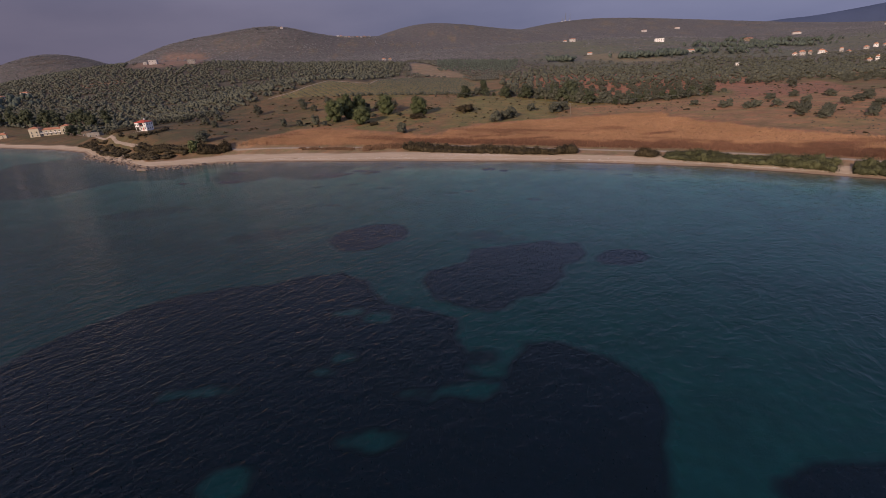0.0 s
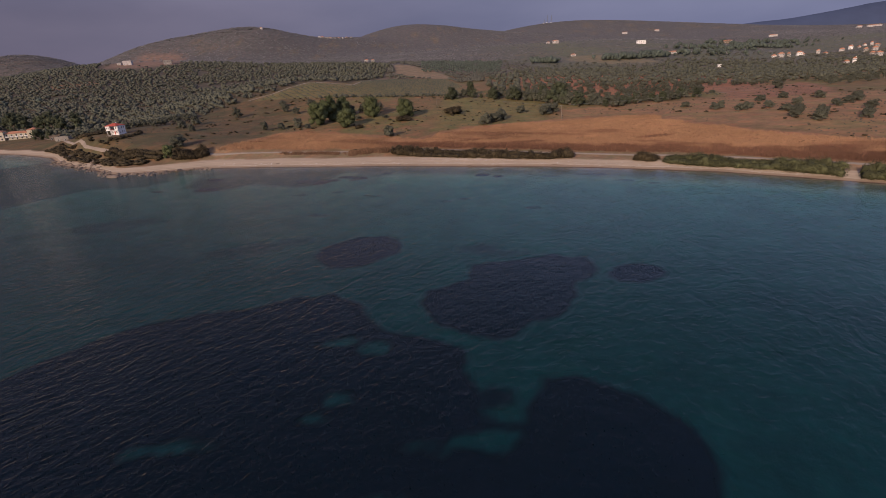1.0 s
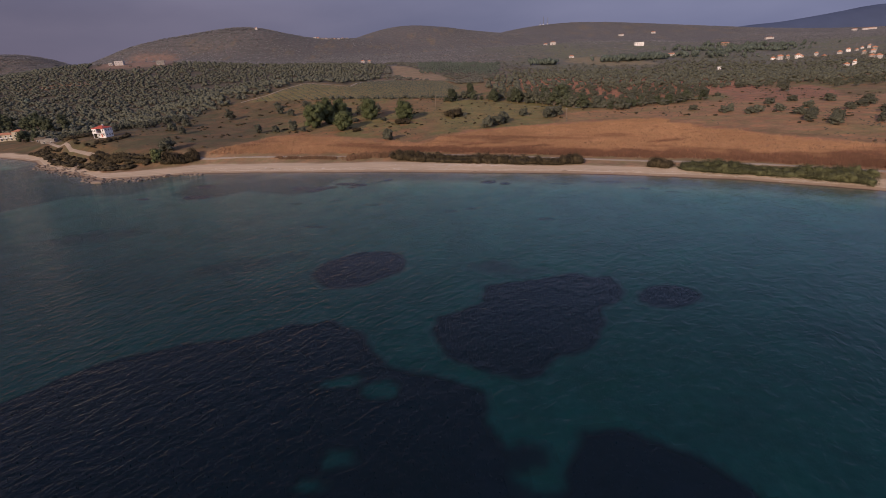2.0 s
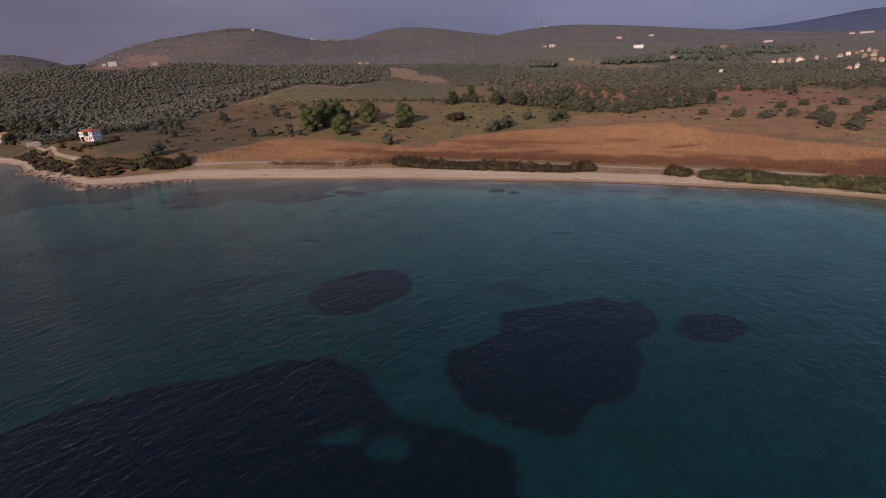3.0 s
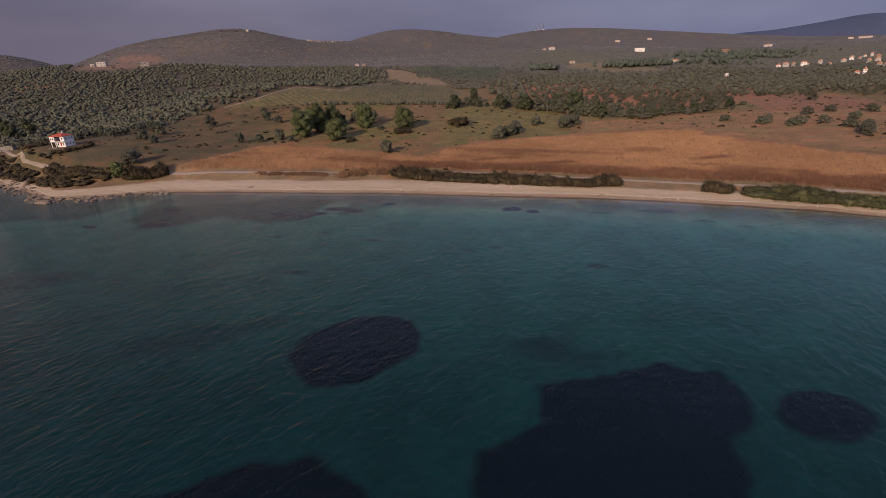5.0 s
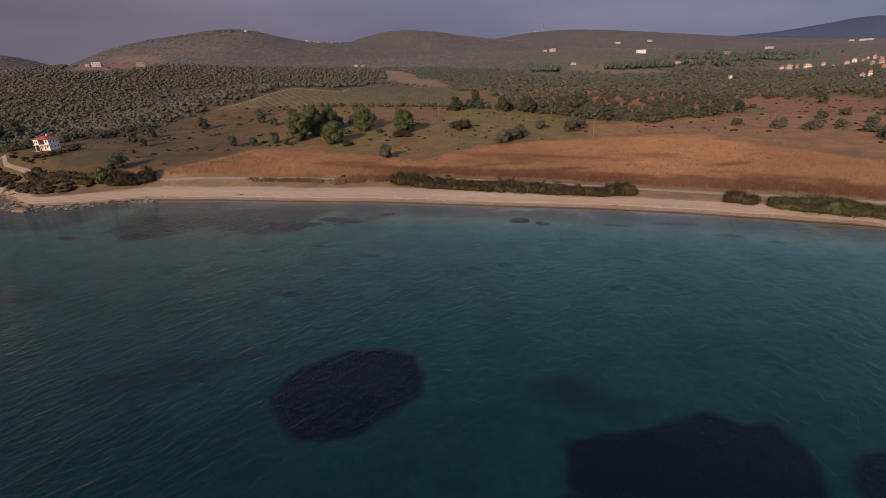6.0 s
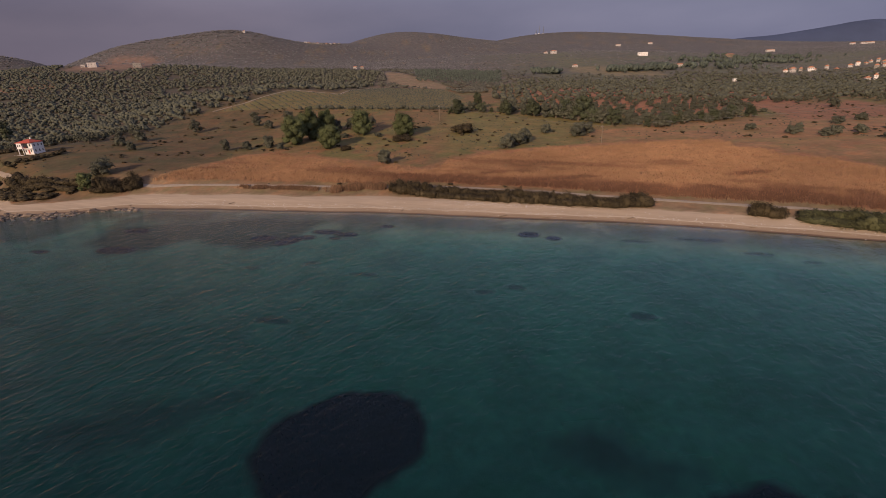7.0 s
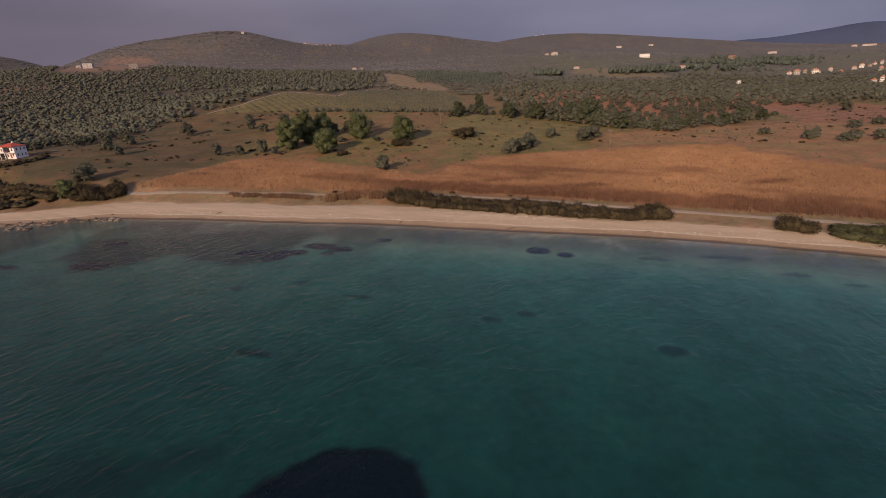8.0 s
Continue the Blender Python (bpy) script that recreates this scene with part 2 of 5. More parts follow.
    t.links.new(clear.outputs[0], inner.inputs[1])
    t.links.new(body.outputs[0], inner.inputs[2])
    mix = node(t, "ShaderNodeMixShader")
    t.links.new(share.outputs[0], mix.inputs["Fac"])
    t.links.new(inner.outputs[0], mix.inputs[1])
    t.links.new(gloss.outputs[0], mix.inputs[2])
    t.links.new(mix.outputs[0], out.inputs["Surface"])
    return m


M["water"] = water_material()


def thinning(material):
    """Lets a mat's edge grow sparse: its density attribute sets how much of it covers what lies below."""
    t = material.node_tree
    out, p = t.nodes["Material Output"], t.nodes["Principled BSDF"]
    a, clear, mix = node(t, "ShaderNodeAttribute"), node(t, "ShaderNodeBsdfTransparent"), node(t, "ShaderNodeMixShader")
    a.attribute_name = "share"
    t.links.new(a.outputs["Fac"], mix.inputs["Fac"])
    t.links.new(clear.outputs[0], mix.inputs[1])
    t.links.new(p.outputs[0], mix.inputs[2])
    t.links.new(mix.outputs[0], out.inputs["Surface"])


thinning(M["grass_bed"])


# ---- mesh helpers ----
def mesh_of(name, verts, faces, material, colours=None, smooth=False):
    """A mesh from an array of places and an array of faces that all have as many corners."""
    verts, faces = np.asarray(verts, np.float32), np.asarray(faces, np.int32)
    me = bpy.data.meshes.new(name)
    n = faces.shape[1]
    me.vertices.add(len(verts))
    me.vertices.foreach_set("co", verts.ravel())
    me.loops.add(faces.size)
    me.loops.foreach_set("vertex_index", faces.ravel())
    me.polygons.add(len(faces))
    me.polygons.foreach_set("loop_start", np.arange(0, faces.size, n, dtype=np.int32))
    if smooth:
        me.polygons.foreach_set("use_smooth", np.ones(len(faces), bool))
    if colours is not None:
        a = me.color_attributes.new("cover", "FLOAT_COLOR", "POINT")
        a.data.foreach_set("color", np.c_[colours, np.ones(len(colours))].astype(np.float32).ravel())
    me.update(calc_edges=True)
    me.materials.append(material)
    return me


def part(name, bm, material, parent, label=""):
    """Links a bmesh as one mesh object under a thing or a part."""
    me = bpy.data.meshes.new(name)
    bm.to_mesh(me)
    bm.free()
    me.materials.append(material)
    ob = new(name, me)
    ob.parent = parent
    return tagged(ob, label)


def box(bm, x0, y0, z0, x1, y1, z1):
    vs = [bm.verts.new(c) for c in ((x0, y0, z0), (x1, y0, z0), (x1, y1, z0), (x0, y1, z0), (x0, y0, z1), (x1, y0, z1), (x1, y1, z1), (x0, y1, z1))]
    for f in ((0, 3, 2, 1), (4, 5, 6, 7), (0, 1, 5, 4), (1, 2, 6, 5), (2, 3, 7, 6), (3, 0, 4, 7)):
        bm.faces.new([vs[i] for i in f])


def value_noise(x, y, seed=0):
    """Smooth noise from 0 to 1 over the plane, one cell a unit."""
    xi, yi = np.floor(x).astype(np.int64), np.floor(y).astype(np.int64)
    u, v = x - xi, y - yi
    u, v = u * u * (3 - 2 * u), v * v * (3 - 2 * v)

    def corner(a, b):
        h = (a * 374761393 + b * 668265263 + seed * 1442695041) & 0x7FFFFFFF
        h = ((h ^ (h >> 13)) * 1274126177) & 0x7FFFFFFF
        return ((h ^ (h >> 16)) & 0xFFFF) / 65535.0

    return (corner(xi, yi) * (1 - u) + corner(xi + 1, yi) * u) * (1 - v) + (corner(xi, yi + 1) * (1 - u) + corner(xi + 1, yi + 1) * u) * v


def fbm(x, y, size, seed=0, octaves=4):
    total, weight, gain = 0.0, 0.0, 1.0
    for k in range(octaves):
        total = total + gain * value_noise(x / size * 2**k + 17.3 * k, y / size * 2**k - 9.1 * k, seed + k)
        weight, gain = weight + gain, gain * 0.55
    return total / weight


def smooth(a, b, x):
    u = np.clip((x - a) / (b - a), 0, 1)
    return u * u * (3 - 2 * u)


def depth_in(outline, x, y):
    """How far (x, y) lies inside an outline, in metres; negative outside."""
    x, y = np.asarray(x, float), np.asarray(y, float)
    inside, near = np.zeros(x.shape, bool), np.full(x.shape, 1e9)
    for (ax, ay), (bx, by) in zip(outline, outline[1:] + outline[:1]):
        crosses = (ay > y) != (by > y)
        at = ax + (y - ay) * (bx - ax) / (by - ay if by != ay else 1e-9)
        inside ^= crosses & (x < at)
        s = np.clip(((x - ax) * (bx - ax) + (y - ay) * (by - ay)) / ((bx - ax) ** 2 + (by - ay) ** 2 + 1e-9), 0, 1)
        near = np.minimum(near, np.hypot(x - ax - s * (bx - ax), y - ay - s * (by - ay)))
    return np.where(inside, near, -near)


# ---- the lie of the land ----
COAST_X = [-4500, -1500, -700, -321, -258, -218, -194, -158, -140, -122, -98, -48, -4, 34, 60, 82, 108, 124, 142, 200, 400, 1500, 4500]
COAST_Y = [1400, 900, 590, 378, 346, 318, 287, 259, 243, 240, 242, 227, 212.5, 197, 187, 175.5, 161, 147, 131, 80, -60, -600, -1600]
FAR_HILLS = [(-1060, 1500, 160, 106.4), (-640, 1350, 110, 59.4), (-500, 1400, 110, 45.5), (-366, 1430, 110, 83.2), (-200, 1560, 110, 49.4), (-20, 1850, 200, 100.6), (350, 1950, 260, 58.6), (500, 2600, 350, 45.1), (900, 2650, 350, 85.7), (1500, 2650, 350, 55.1), (2100, 2600, 350, 8.7)]
MID_HILLS = [(-600, 1000, 230, 49.6), (-330, 1000, 200, 20.3), (-90, 1250, 180, 12.6), (200, 1250, 220, 29), (0, 800, 150, 16.9), (220, 850, 180, -6.7), (470, 1000, 200, 4.5), (620, 1300, 200, 22.6), (900, 1000, 200, -17.6), (570, 650, 150, -16), (760, 900, 200, -9)]
NEAR_HILLS = [(-185, 325, 45, 8), (-115, 275, 30, 3), (-30, 340, 55, 1.5), (25, 400, 60, 3.3), (-340, 500, 110, 0.5), (-230, 470, 90, -3), (-110, 510, 80, 20.5), (170, 500, 90, 5.6), (330, 430, 110, -7), (560, 520, 150, -1.5)]
ALL_HILLS = FAR_HILLS + MID_HILLS + NEAR_HILLS


def inland(x, y):
    """Metres from the water's edge, to the land."""
    wiggle = 1.6 * (fbm(np.asarray(x, float), np.asarray(y, float) * 0.3, 14.0, 31, 3) - 0.5)
    return (y - np.interp(x, COAST_X, COAST_Y)) * 0.9 + wiggle


def land(x, y):
    """The height of the ground or the sea bed."""
    x, y = np.asarray(x, float), np.asarray(y, float)
    d = inland(x, y)
    low = np.where(d > 0, 1.3 * smooth(0, 13, d) + 0.9 * smooth(14, 24, d), -0.055 * np.clip(-d, 0, 25) - 0.022 * np.clip(-d - 25, 0, 60) - 0.004 * np.clip(-d - 85, 0, 400))
    high = 0.032 * np.clip(d - 16, 0, 2500)
    for a, b, s, h in ALL_HILLS:
        high = high + h * np.exp(-((x - a) ** 2 + (y - b) ** 2) / (2 * s * s))
    high = high * (1 - smooth(2900, 4000, y) * 0.9)
    far = smooth(300, 900, d)
    rough = 0.35 * (fbm(x, y, 9.0, 3) - 0.5) * smooth(14, 30, d) + far * 5 * (fbm(x, y, 210.0, 5) - 0.5) * (1 - smooth(1100, 1500, y))
    return low + high * smooth(12, 32, d) + rough


def land_at(x, y):
    return float(land(np.array([float(x)]), np.array([float(y)]))[0])


# ---- outlines of the land's covers ----
TRACK = [(-300, 425), (-256, 386), (-226, 350), (-206, 331), (-190, 309), (-170, 293), (-150, 278), (-131, 268.5), (-102, 264.8), (-72, 259), (-43, 251), (-18, 241.8), (10, 235), (40, 221), (73, 202.4), (92, 191.4), (106, 183.6), (125, 170), (150, 148), (200, 100)]
FIELD_TRACK = [(-131, 437), (-114, 453), (-88, 503), (-67, 494), (-46, 490), (-32, 602), (-13, 634), (40, 640)]
REEDS = [(-99, 268), (-95, 271), (-88, 287), (-74, 309), (-60, 312), (-33, 294), (-10, 277), (6, 265), (34, 286), (55, 289), (87, 292), (118, 293), (144, 281), (152, 248), (160, 224), (172, 196), (215, 110), (190, 112), (150, 151), (107, 187), (74, 206), (41, 225), (11, 239), (-17, 246), (-42, 255), (-71, 263)]
VINEYARD = [(-128, 434), (-113, 451), (-87, 500), (-66, 491), (-46, 487), (-31, 598), (-14, 630), (50, 615), (60, 510), (36, 421), (-63, 428)]
TAN_FIELD = [(-13, 854), (-8, 692), (18, 638), (62, 610), (52, 690), (8, 835)]
PALE_FIELD = [(290, 900), (335, 800), (420, 800), (410, 915), (330, 962)]
RED_SOIL = [(105, 410), (125, 590), (240, 640), (340, 560), (330, 440), (213, 367), (150, 365)]
RED_FIELD = [(262, 417), (307, 414), (360, 430), (330, 372), (290, 325), (218, 323)]
QUARRY = [(-490, 885), (-560, 1060), (-601, 1240), (-514, 1234), (-430, 1080), (-385, 915), (-430, 880)]
BROWN_FIELD = [(87, 292), (100, 330), (220, 335), (330, 320), (330, 150), (215, 110), (172, 196), (152, 248), (144, 281), (118, 293)]
WEED_FLATS = [(-91, 207), (-94, 222), (-77, 222), (-49, 218), (-39, 217.5), (-25.5, 211), (-35, 194), (-44, 193), (-61, 203), (-72, 197.5), (-81, 197.5)]
MEADOW = [(20, 296), (30, 395), (60, 405), (110, 372), (150, 345), (125, 300), (85, 298)]
HEAD_WEED = [(-246, 295), (-239, 265), (-185, 200), (-159, 197), (-147, 201), (-134, 215), (-108, 211), (-104, 226), (-121, 237), (-143, 241), (-179, 266), (-211, 306)]
TERRACE = [(-510, 741), (-484, 766), (-449, 777), (-430, 752), (-470, 742), (-496, 724)]
LEFT_GROVE = [(-222, 356), (-185, 342), (-162, 346), (-156, 382), (-147, 418), (-136, 441), (-118, 458), (-92, 510), (-68, 500), (-49, 497), (-38, 610), (-24, 660), (-20, 850), (-100, 960), (-620, 960), (-900, 800), (-480, 520), (-330, 455)]
RIGHT_GROVE = [(70, 398), (99, 594), (150, 706), (209, 749), (278, 733), (349, 708), (400, 760), (445, 839), (583, 797), (720, 760), (700, 560), (620, 480), (420, 360), (345, 395), (370, 435), (310, 424), (262, 427), (222, 362), (202, 345), (178, 331), (154, 333), (140, 323), (118, 339), (106, 352), (92, 372)]
GRID_GROVE = [(34, 925), (28, 705), (130, 680), (180, 915)]


def along(line, step):
    """Places every step metres along a line, with the heading there."""
    out, line = [], np.array(line, float)
    lengths = np.r_[0, np.cumsum(np.hypot(*np.diff(line, axis=0).T))]
    for s in np.arange(0, lengths[-1], step):
        p, q = (np.array([np.interp(v, lengths, line[:, k]) for k in (0, 1)]) for v in (s, s + 3))
        out.append((p[0], p[1], math.atan2(q[1] - p[1], q[0] - p[0])))
    return out


def blend(colour, other, weight):
    return colour + (np.array(other) - colour) * np.clip(weight, 0, 1)[:, None]


def beach_back(x, y):
    """How far inland the sand reaches."""
    return 14.5 + 7 * (fbm(x, y, 20.0, 14, 3) - 0.5) - 3.5 * smooth(10, 60, x) - 5 * (1 - smooth(-140, -110, x))


def cover(x, y):
    """The colour of what covers the ground: grass, soil, sand, straw; far land is greyed for haze."""
    d, n1, n2, n3 = inland(x, y), fbm(x, y, 26.0, 11), fbm(x, y, 7.0, 12), fbm(x, y, 90.0, 13)
    c = np.tile(np.array([0.162, 0.115, 0.060]), (len(x), 1))
    c = blend(c, (0.142, 0.126, 0.054), smooth(0.42, 0.60, n1))
    c = blend(c, (0.20, 0.112, 0.062), smooth(0.52, 0.72, n2) * 0.7)
    c = blend(c, (0.097, 0.071, 0.041), smooth(60, 100, -x) * 0.85)
    c = blend(c, (0.066, 0.066, 0.034), smooth(60, 100, -x) * smooth(0.50, 0.60, fbm(x * 0.5, y, 9.0, 18)) * 0.7)
    # far scrubland fades to grey: distance haze painted into the cover
    wild_hazed = smooth(520, 900, y + 120 * (n3 - 0.5))
    c = blend(c, (0.104, 0.098, 0.096), wild_hazed)
    c = blend(c, (0.16, 0.125, 0.085), wild_hazed * smooth(0.60, 0.72, n1) * 0.6)
    plain = smooth(100, 260, x) * smooth(520, 640, y) * (1 - smooth(1250, 1500, y))
    c = blend(c, (0.118, 0.120, 0.082), plain * (0.45 + 0.55 * smooth(0.4, 0.6, n3)))
    for outline, colour, soft, strength in (
        (LEFT_GROVE, (0.080, 0.068, 0.050), 10, 0.85), (MEADOW, (0.152, 0.138, 0.058), 12, 0.8), (VINEYARD, (0.150, 0.132, 0.066), 4, 0.9), (TAN_FIELD, (0.215, 0.16, 0.10), 6, 1.0),
        (PALE_FIELD, (0.185, 0.155, 0.095), 10, 0.9), (RED_SOIL, (0.28, 0.135, 0.085), 12, 0.85), (BROWN_FIELD, (0.255, 0.150, 0.086), 14, 0.85),
        (RED_FIELD, (0.24, 0.125, 0.08), 6, 0.9), (REEDS, (0.24, 0.135, 0.075), 3, 1.0), (QUARRY, (0.215, 0.14, 0.105), 22, 0.85), (TERRACE, (0.24, 0.15, 0.10), 5, 0.9),
    ):
        inner = depth_in(outline, x, y) + soft * 1.4 * (n2 - 0.5)
        c = blend(c, colour, smooth(-soft / 2, soft / 2, inner) * strength)
    streak = smooth(0.5, 0.68, fbm(x * 0.35 + y * 0.2, y, 7.0, 17)) * smooth(0, 6, depth_in(BROWN_FIELD, x, y))
    c = blend(c, (0.20, 0.155, 0.075), streak * 0.7)
    rows = np.sin((x * 0.86 + y * 0.5) * 2 * np.pi / 5.0)
    c = blend(c, (0.105, 0.105, 0.040), smooth(0.2, 0.9, rows) * 0.55 * smooth(0, 4, depth_in(VINEYARD, x, y)))
    # the shore: scrubby back of the beach, dry sand, wet sand, sea bed
    back = beach_back(x, y)
    c = blend(c, (0.215, 0.155, 0.10), (1 - smooth(8, 16, d - back + 6 * (n2 - 0.5))) * 0.85 * smooth(-130, -110, x))
    c = blend(c, (0.36, 0.275, 0.195), 1 - smooth(-1.5, 2.0, d - back))
    head = smooth(-200, -175, x) * (1 - smooth(-135, -118, x)) * (1 - smooth(14, 22, d))
    c = blend(c, (0.21, 0.15, 0.105), head * smooth(0.3, 0.5, n2))
    # haze put into colour: near covers warmed, far ones left cooler
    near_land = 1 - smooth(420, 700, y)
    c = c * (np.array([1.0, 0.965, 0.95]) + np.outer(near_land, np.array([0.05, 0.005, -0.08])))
    sea = 1 - smooth(-2.5, -0.5, d)
    bed = np.tile(np.array([0.48, 0.45, 0.38]), (len(x), 1))
    bed = blend(bed, (0.41, 0.39, 0.335), smooth(0.4, 0.7, n1) * 0.7)
    flats = smooth(-2.0, 3.0, depth_in(WEED_FLATS, x, y) + 6 * (n2 - 0.5))
    weed = smooth(0.46, 0.60, fbm(x, y, 16.0, 21)) * (1 - smooth(14, 30, -d + 30 * smooth(-20, 40, x))) * smooth(-220, -170, x)
    head_flats = smooth(-2.0, 3.0, depth_in(HEAD_WEED, x, y) + 9 * (n2 - 0.5))
    bed = blend(bed, (0.085, 0.075, 0.055), np.maximum(weed * 0.65, np.maximum(flats * 0.93, head_flats * 0.8)))
    bed = blend(bed, (0.085, 0.070, 0.055), (1 - smooth(6, 15, -d)) * smooth(0.12, 0.4, n2) * 0.75)
    c = c + (bed - c) * sea[:, None]
    return c


def spaced(core0, core1, step, reach, growth=1.09):
    inner = list(np.arange(core0, core1 + step, step))
    lo, hi, s = [core0], [inner[-1]], step
    while lo[-1] > -reach or hi[-1] < reach:
        s = min(s * growth, 260)
        lo.append(lo[-1] - s), hi.append(hi[-1] + s)
    return np.array(sorted(set([v for v in lo if v >= -reach] + inner + [v for v in hi if v <= reach])))


def grid(xs, ys):
    gx, gy = np.meshgrid(xs, ys)
    n, k = len(xs), len(ys)
    i = (np.arange(k - 1)[:, None] * n + np.arange(n - 1)[None]).ravel()
    return gx.ravel(), gy.ravel(), np.stack([i, i + 1, i + n + 1, i + n], 1)


# ---- ground, sea, far mountain ----
gx, gy, quads = grid(spaced(-260, 260, 1.8, 4600, 1.05), spaced(90, 460, 1.8, 4600, 1.035))
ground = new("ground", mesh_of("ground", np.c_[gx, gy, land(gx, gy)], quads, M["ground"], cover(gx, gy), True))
for layer_name, values in (("shore", inland(gx, gy)), ("back", inland(gx, gy) - beach_back(gx, gy))):
    layer = ground.data.attributes.new(layer_name, "FLOAT", "POINT")
    layer.data.foreach_set("value", np.clip(values, -60, 60).astype(np.float32))
tagged(ground, "coastal land with grass, brown fields, pale sandy beach and sea bed", "ground", kind="structure")

wx, wy, quads = grid(spaced(-260, 200, 4, 4600, 1.12), spaced(-40, 300, 4, 4600, 1.12))
sea_mesh = mesh_of("water", np.c_[wx, wy, 0 * wx], quads, M["water"])
layer = sea_mesh.attributes.new("depth", "FLOAT", "POINT")
offing = -inland(wx, wy)
layer.data.foreach_set("value", np.clip((0.055 * np.clip(offing, 0, 25) + 0.008 * np.clip(offing - 25, 0, 400)) / 5.0, 0, 1).astype(np.float32))
tagged(new("water", sea_mesh), "rippled clear teal sea water over sand and seagrass", "water", kind="structure")


def ridge(name, crest, y, width, label):
    """A far mountain with both slopes; its crest runs through the places and heights given."""
    x0, x1 = crest[0][0], crest[-1][0]
    rx, ry, f = grid(np.linspace(x0, x1, 90), np.linspace(y - width, y + width, 24))
    z = np.mean([np.interp(rx + k, *np.array(crest, float).T) for k in (-120, -40, 40, 120)], 0) * np.cos((ry - y) / width * np.pi / 2) * (0.97 + 0.06 * fbm(rx, ry, 420.0, 41))
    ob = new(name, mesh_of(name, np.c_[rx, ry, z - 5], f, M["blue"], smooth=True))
    return tagged(ob, label, "mountain", kind="structure")


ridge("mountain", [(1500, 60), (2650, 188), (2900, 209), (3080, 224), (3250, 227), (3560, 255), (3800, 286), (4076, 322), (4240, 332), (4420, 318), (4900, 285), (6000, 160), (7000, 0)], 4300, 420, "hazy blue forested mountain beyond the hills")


def ribbon(name, line, width, label):
    """A worn track that follows the ground."""
    verts, faces = [], []
    for k, (x, y, a) in enumerate(along(line, 2.0)):
        w = width * (0.5 + 0.05 * math.sin(k * 0.43) + 0.03 * math.sin(k * 1.1))
        for s in (-1.0, -0.4, 0.4, 1.0):
            px, py = x - math.sin(a) * s * w, y + math.cos(a) * s * w
            verts.append((px, py, land_at(px, py) + (0.12 if abs(s) < 0.9 else 0.0)))
        if k:
            faces += [(4 * k - 4 + j, 4 * k - 3 + j, 4 * k + 1 + j, 4 * k + j) for j in range(3)]
    return tagged(new(name, mesh_of(name, verts, [f[::-1] for f in faces], M["track"])), label, "track", kind="structure")


ribbon("dirt_track", TRACK, 1.8, "pale sandy dirt track along the back of the beach")
ribbon("field_track", FIELD_TRACK, 1.7, "pale earth track round the edge of the sloping field")
ribbon("plain_track", [(679, 1054), (633, 973), (595, 900)], 5.0, "pale dirt track between far fields on the plain")


# ---- seagrass on the sea bed ----
def seagrass(outline, holes=(), step=0.6, rag=4.4, tall=0.35, seed=0, edge=0.9, strength=1.0, label="dark seagrass meadow with a ragged edge on pale sand"):
    """A mat of seagrass: a low uneven sheet with blades standing on it."""
    rng = np.random.default_rng(seed)
    o = np.array(outline)
    x, y, f = grid(np.arange(o[:, 0].min() - 4, o[:, 0].max() + 4, step), np.arange(o[:, 1].min() - 4, o[:, 1].max() + 4, step))
    inner = depth_in(outline, x, y) + rag * (fbm(x, y, 6.0, 50 + seed) - 0.5)
    for hx, hy, ra, rb in holes:
        away = (np.hypot((x - hx) / ra, (y - hy) / rb) - 1) * min(ra, rb) + 3.0 * (fbm(x, y, 3.5, 70) - 0.5)
        inner = np.minimum(inner, away)
    density = strength * smooth(-edge, edge, inner + 0.9 * edge * (fbm(x, y, 1.4, 80 + seed) - 0.5))
    z = land(x, y) + 0.05 + tall * smooth(0, 2, inner) * (0.6 + 0.6 * fbm(x, y, 1.6, 80))
    f = f[density[f].max(1) > 0.02]
    used = np.unique(f)
    index = np.full(len(x), -1)
    index[used] = np.arange(len(used))
    verts, faces, thick = np.c_[x, y, z][used], index[f], density[used]
    # blades, as narrow upright leaves
    k = rng.choice(len(used), min(len(used), 9000), replace=False)
    k = k[thick[k] > 0.8]
    root = verts[k] + np.c_[rng.uniform(-0.5, 0.5, (len(k), 2)) * step, np.zeros(len(k)) - 0.05]
    a, lean, h = rng.uniform(0, 6.28, len(k)), rng.normal(0, 0.12, (len(k), 2)), rng.uniform(0.15, 0.4, len(k))
    side = np.c_[np.cos(a), np.sin(a), 0 * a] * 0.12
    tip = root + np.c_[lean, h]
    blades = np.stack([root - side, root + side, tip + side * 0.4, tip - side * 0.4], 1).reshape(-1, 3)
    faces = np.r_[faces, len(verts) + np.arange(len(blades)).reshape(-1, 4)]
    mesh = mesh_of("seagrass_meadow", np.r_[verts, blades], faces, M["grass_bed"], smooth=True)
    layer = mesh.attributes.new("share", "FLOAT", "POINT")
    layer.data.foreach_set("value", np.r_[thick, np.ones(len(blades))].astype(np.float32))
    ob = new("seagrass_meadow", mesh)
    return tagged(ob, label, "seagrass", "seagrass meadows")


seagrass([(-22, 119.5), (-21.2, 124.5), (-16.3, 128.2), (-10.5, 129.8), (-5, 128.6), (-2.2, 125.2), (-0.8, 121), (-1.8, 117), (-5.2, 114.3), (-8, 111.4), (-11, 109.8), (-14.5, 109.2), (-18, 111), (-20.5, 114)], rag=2.4, seed=1)
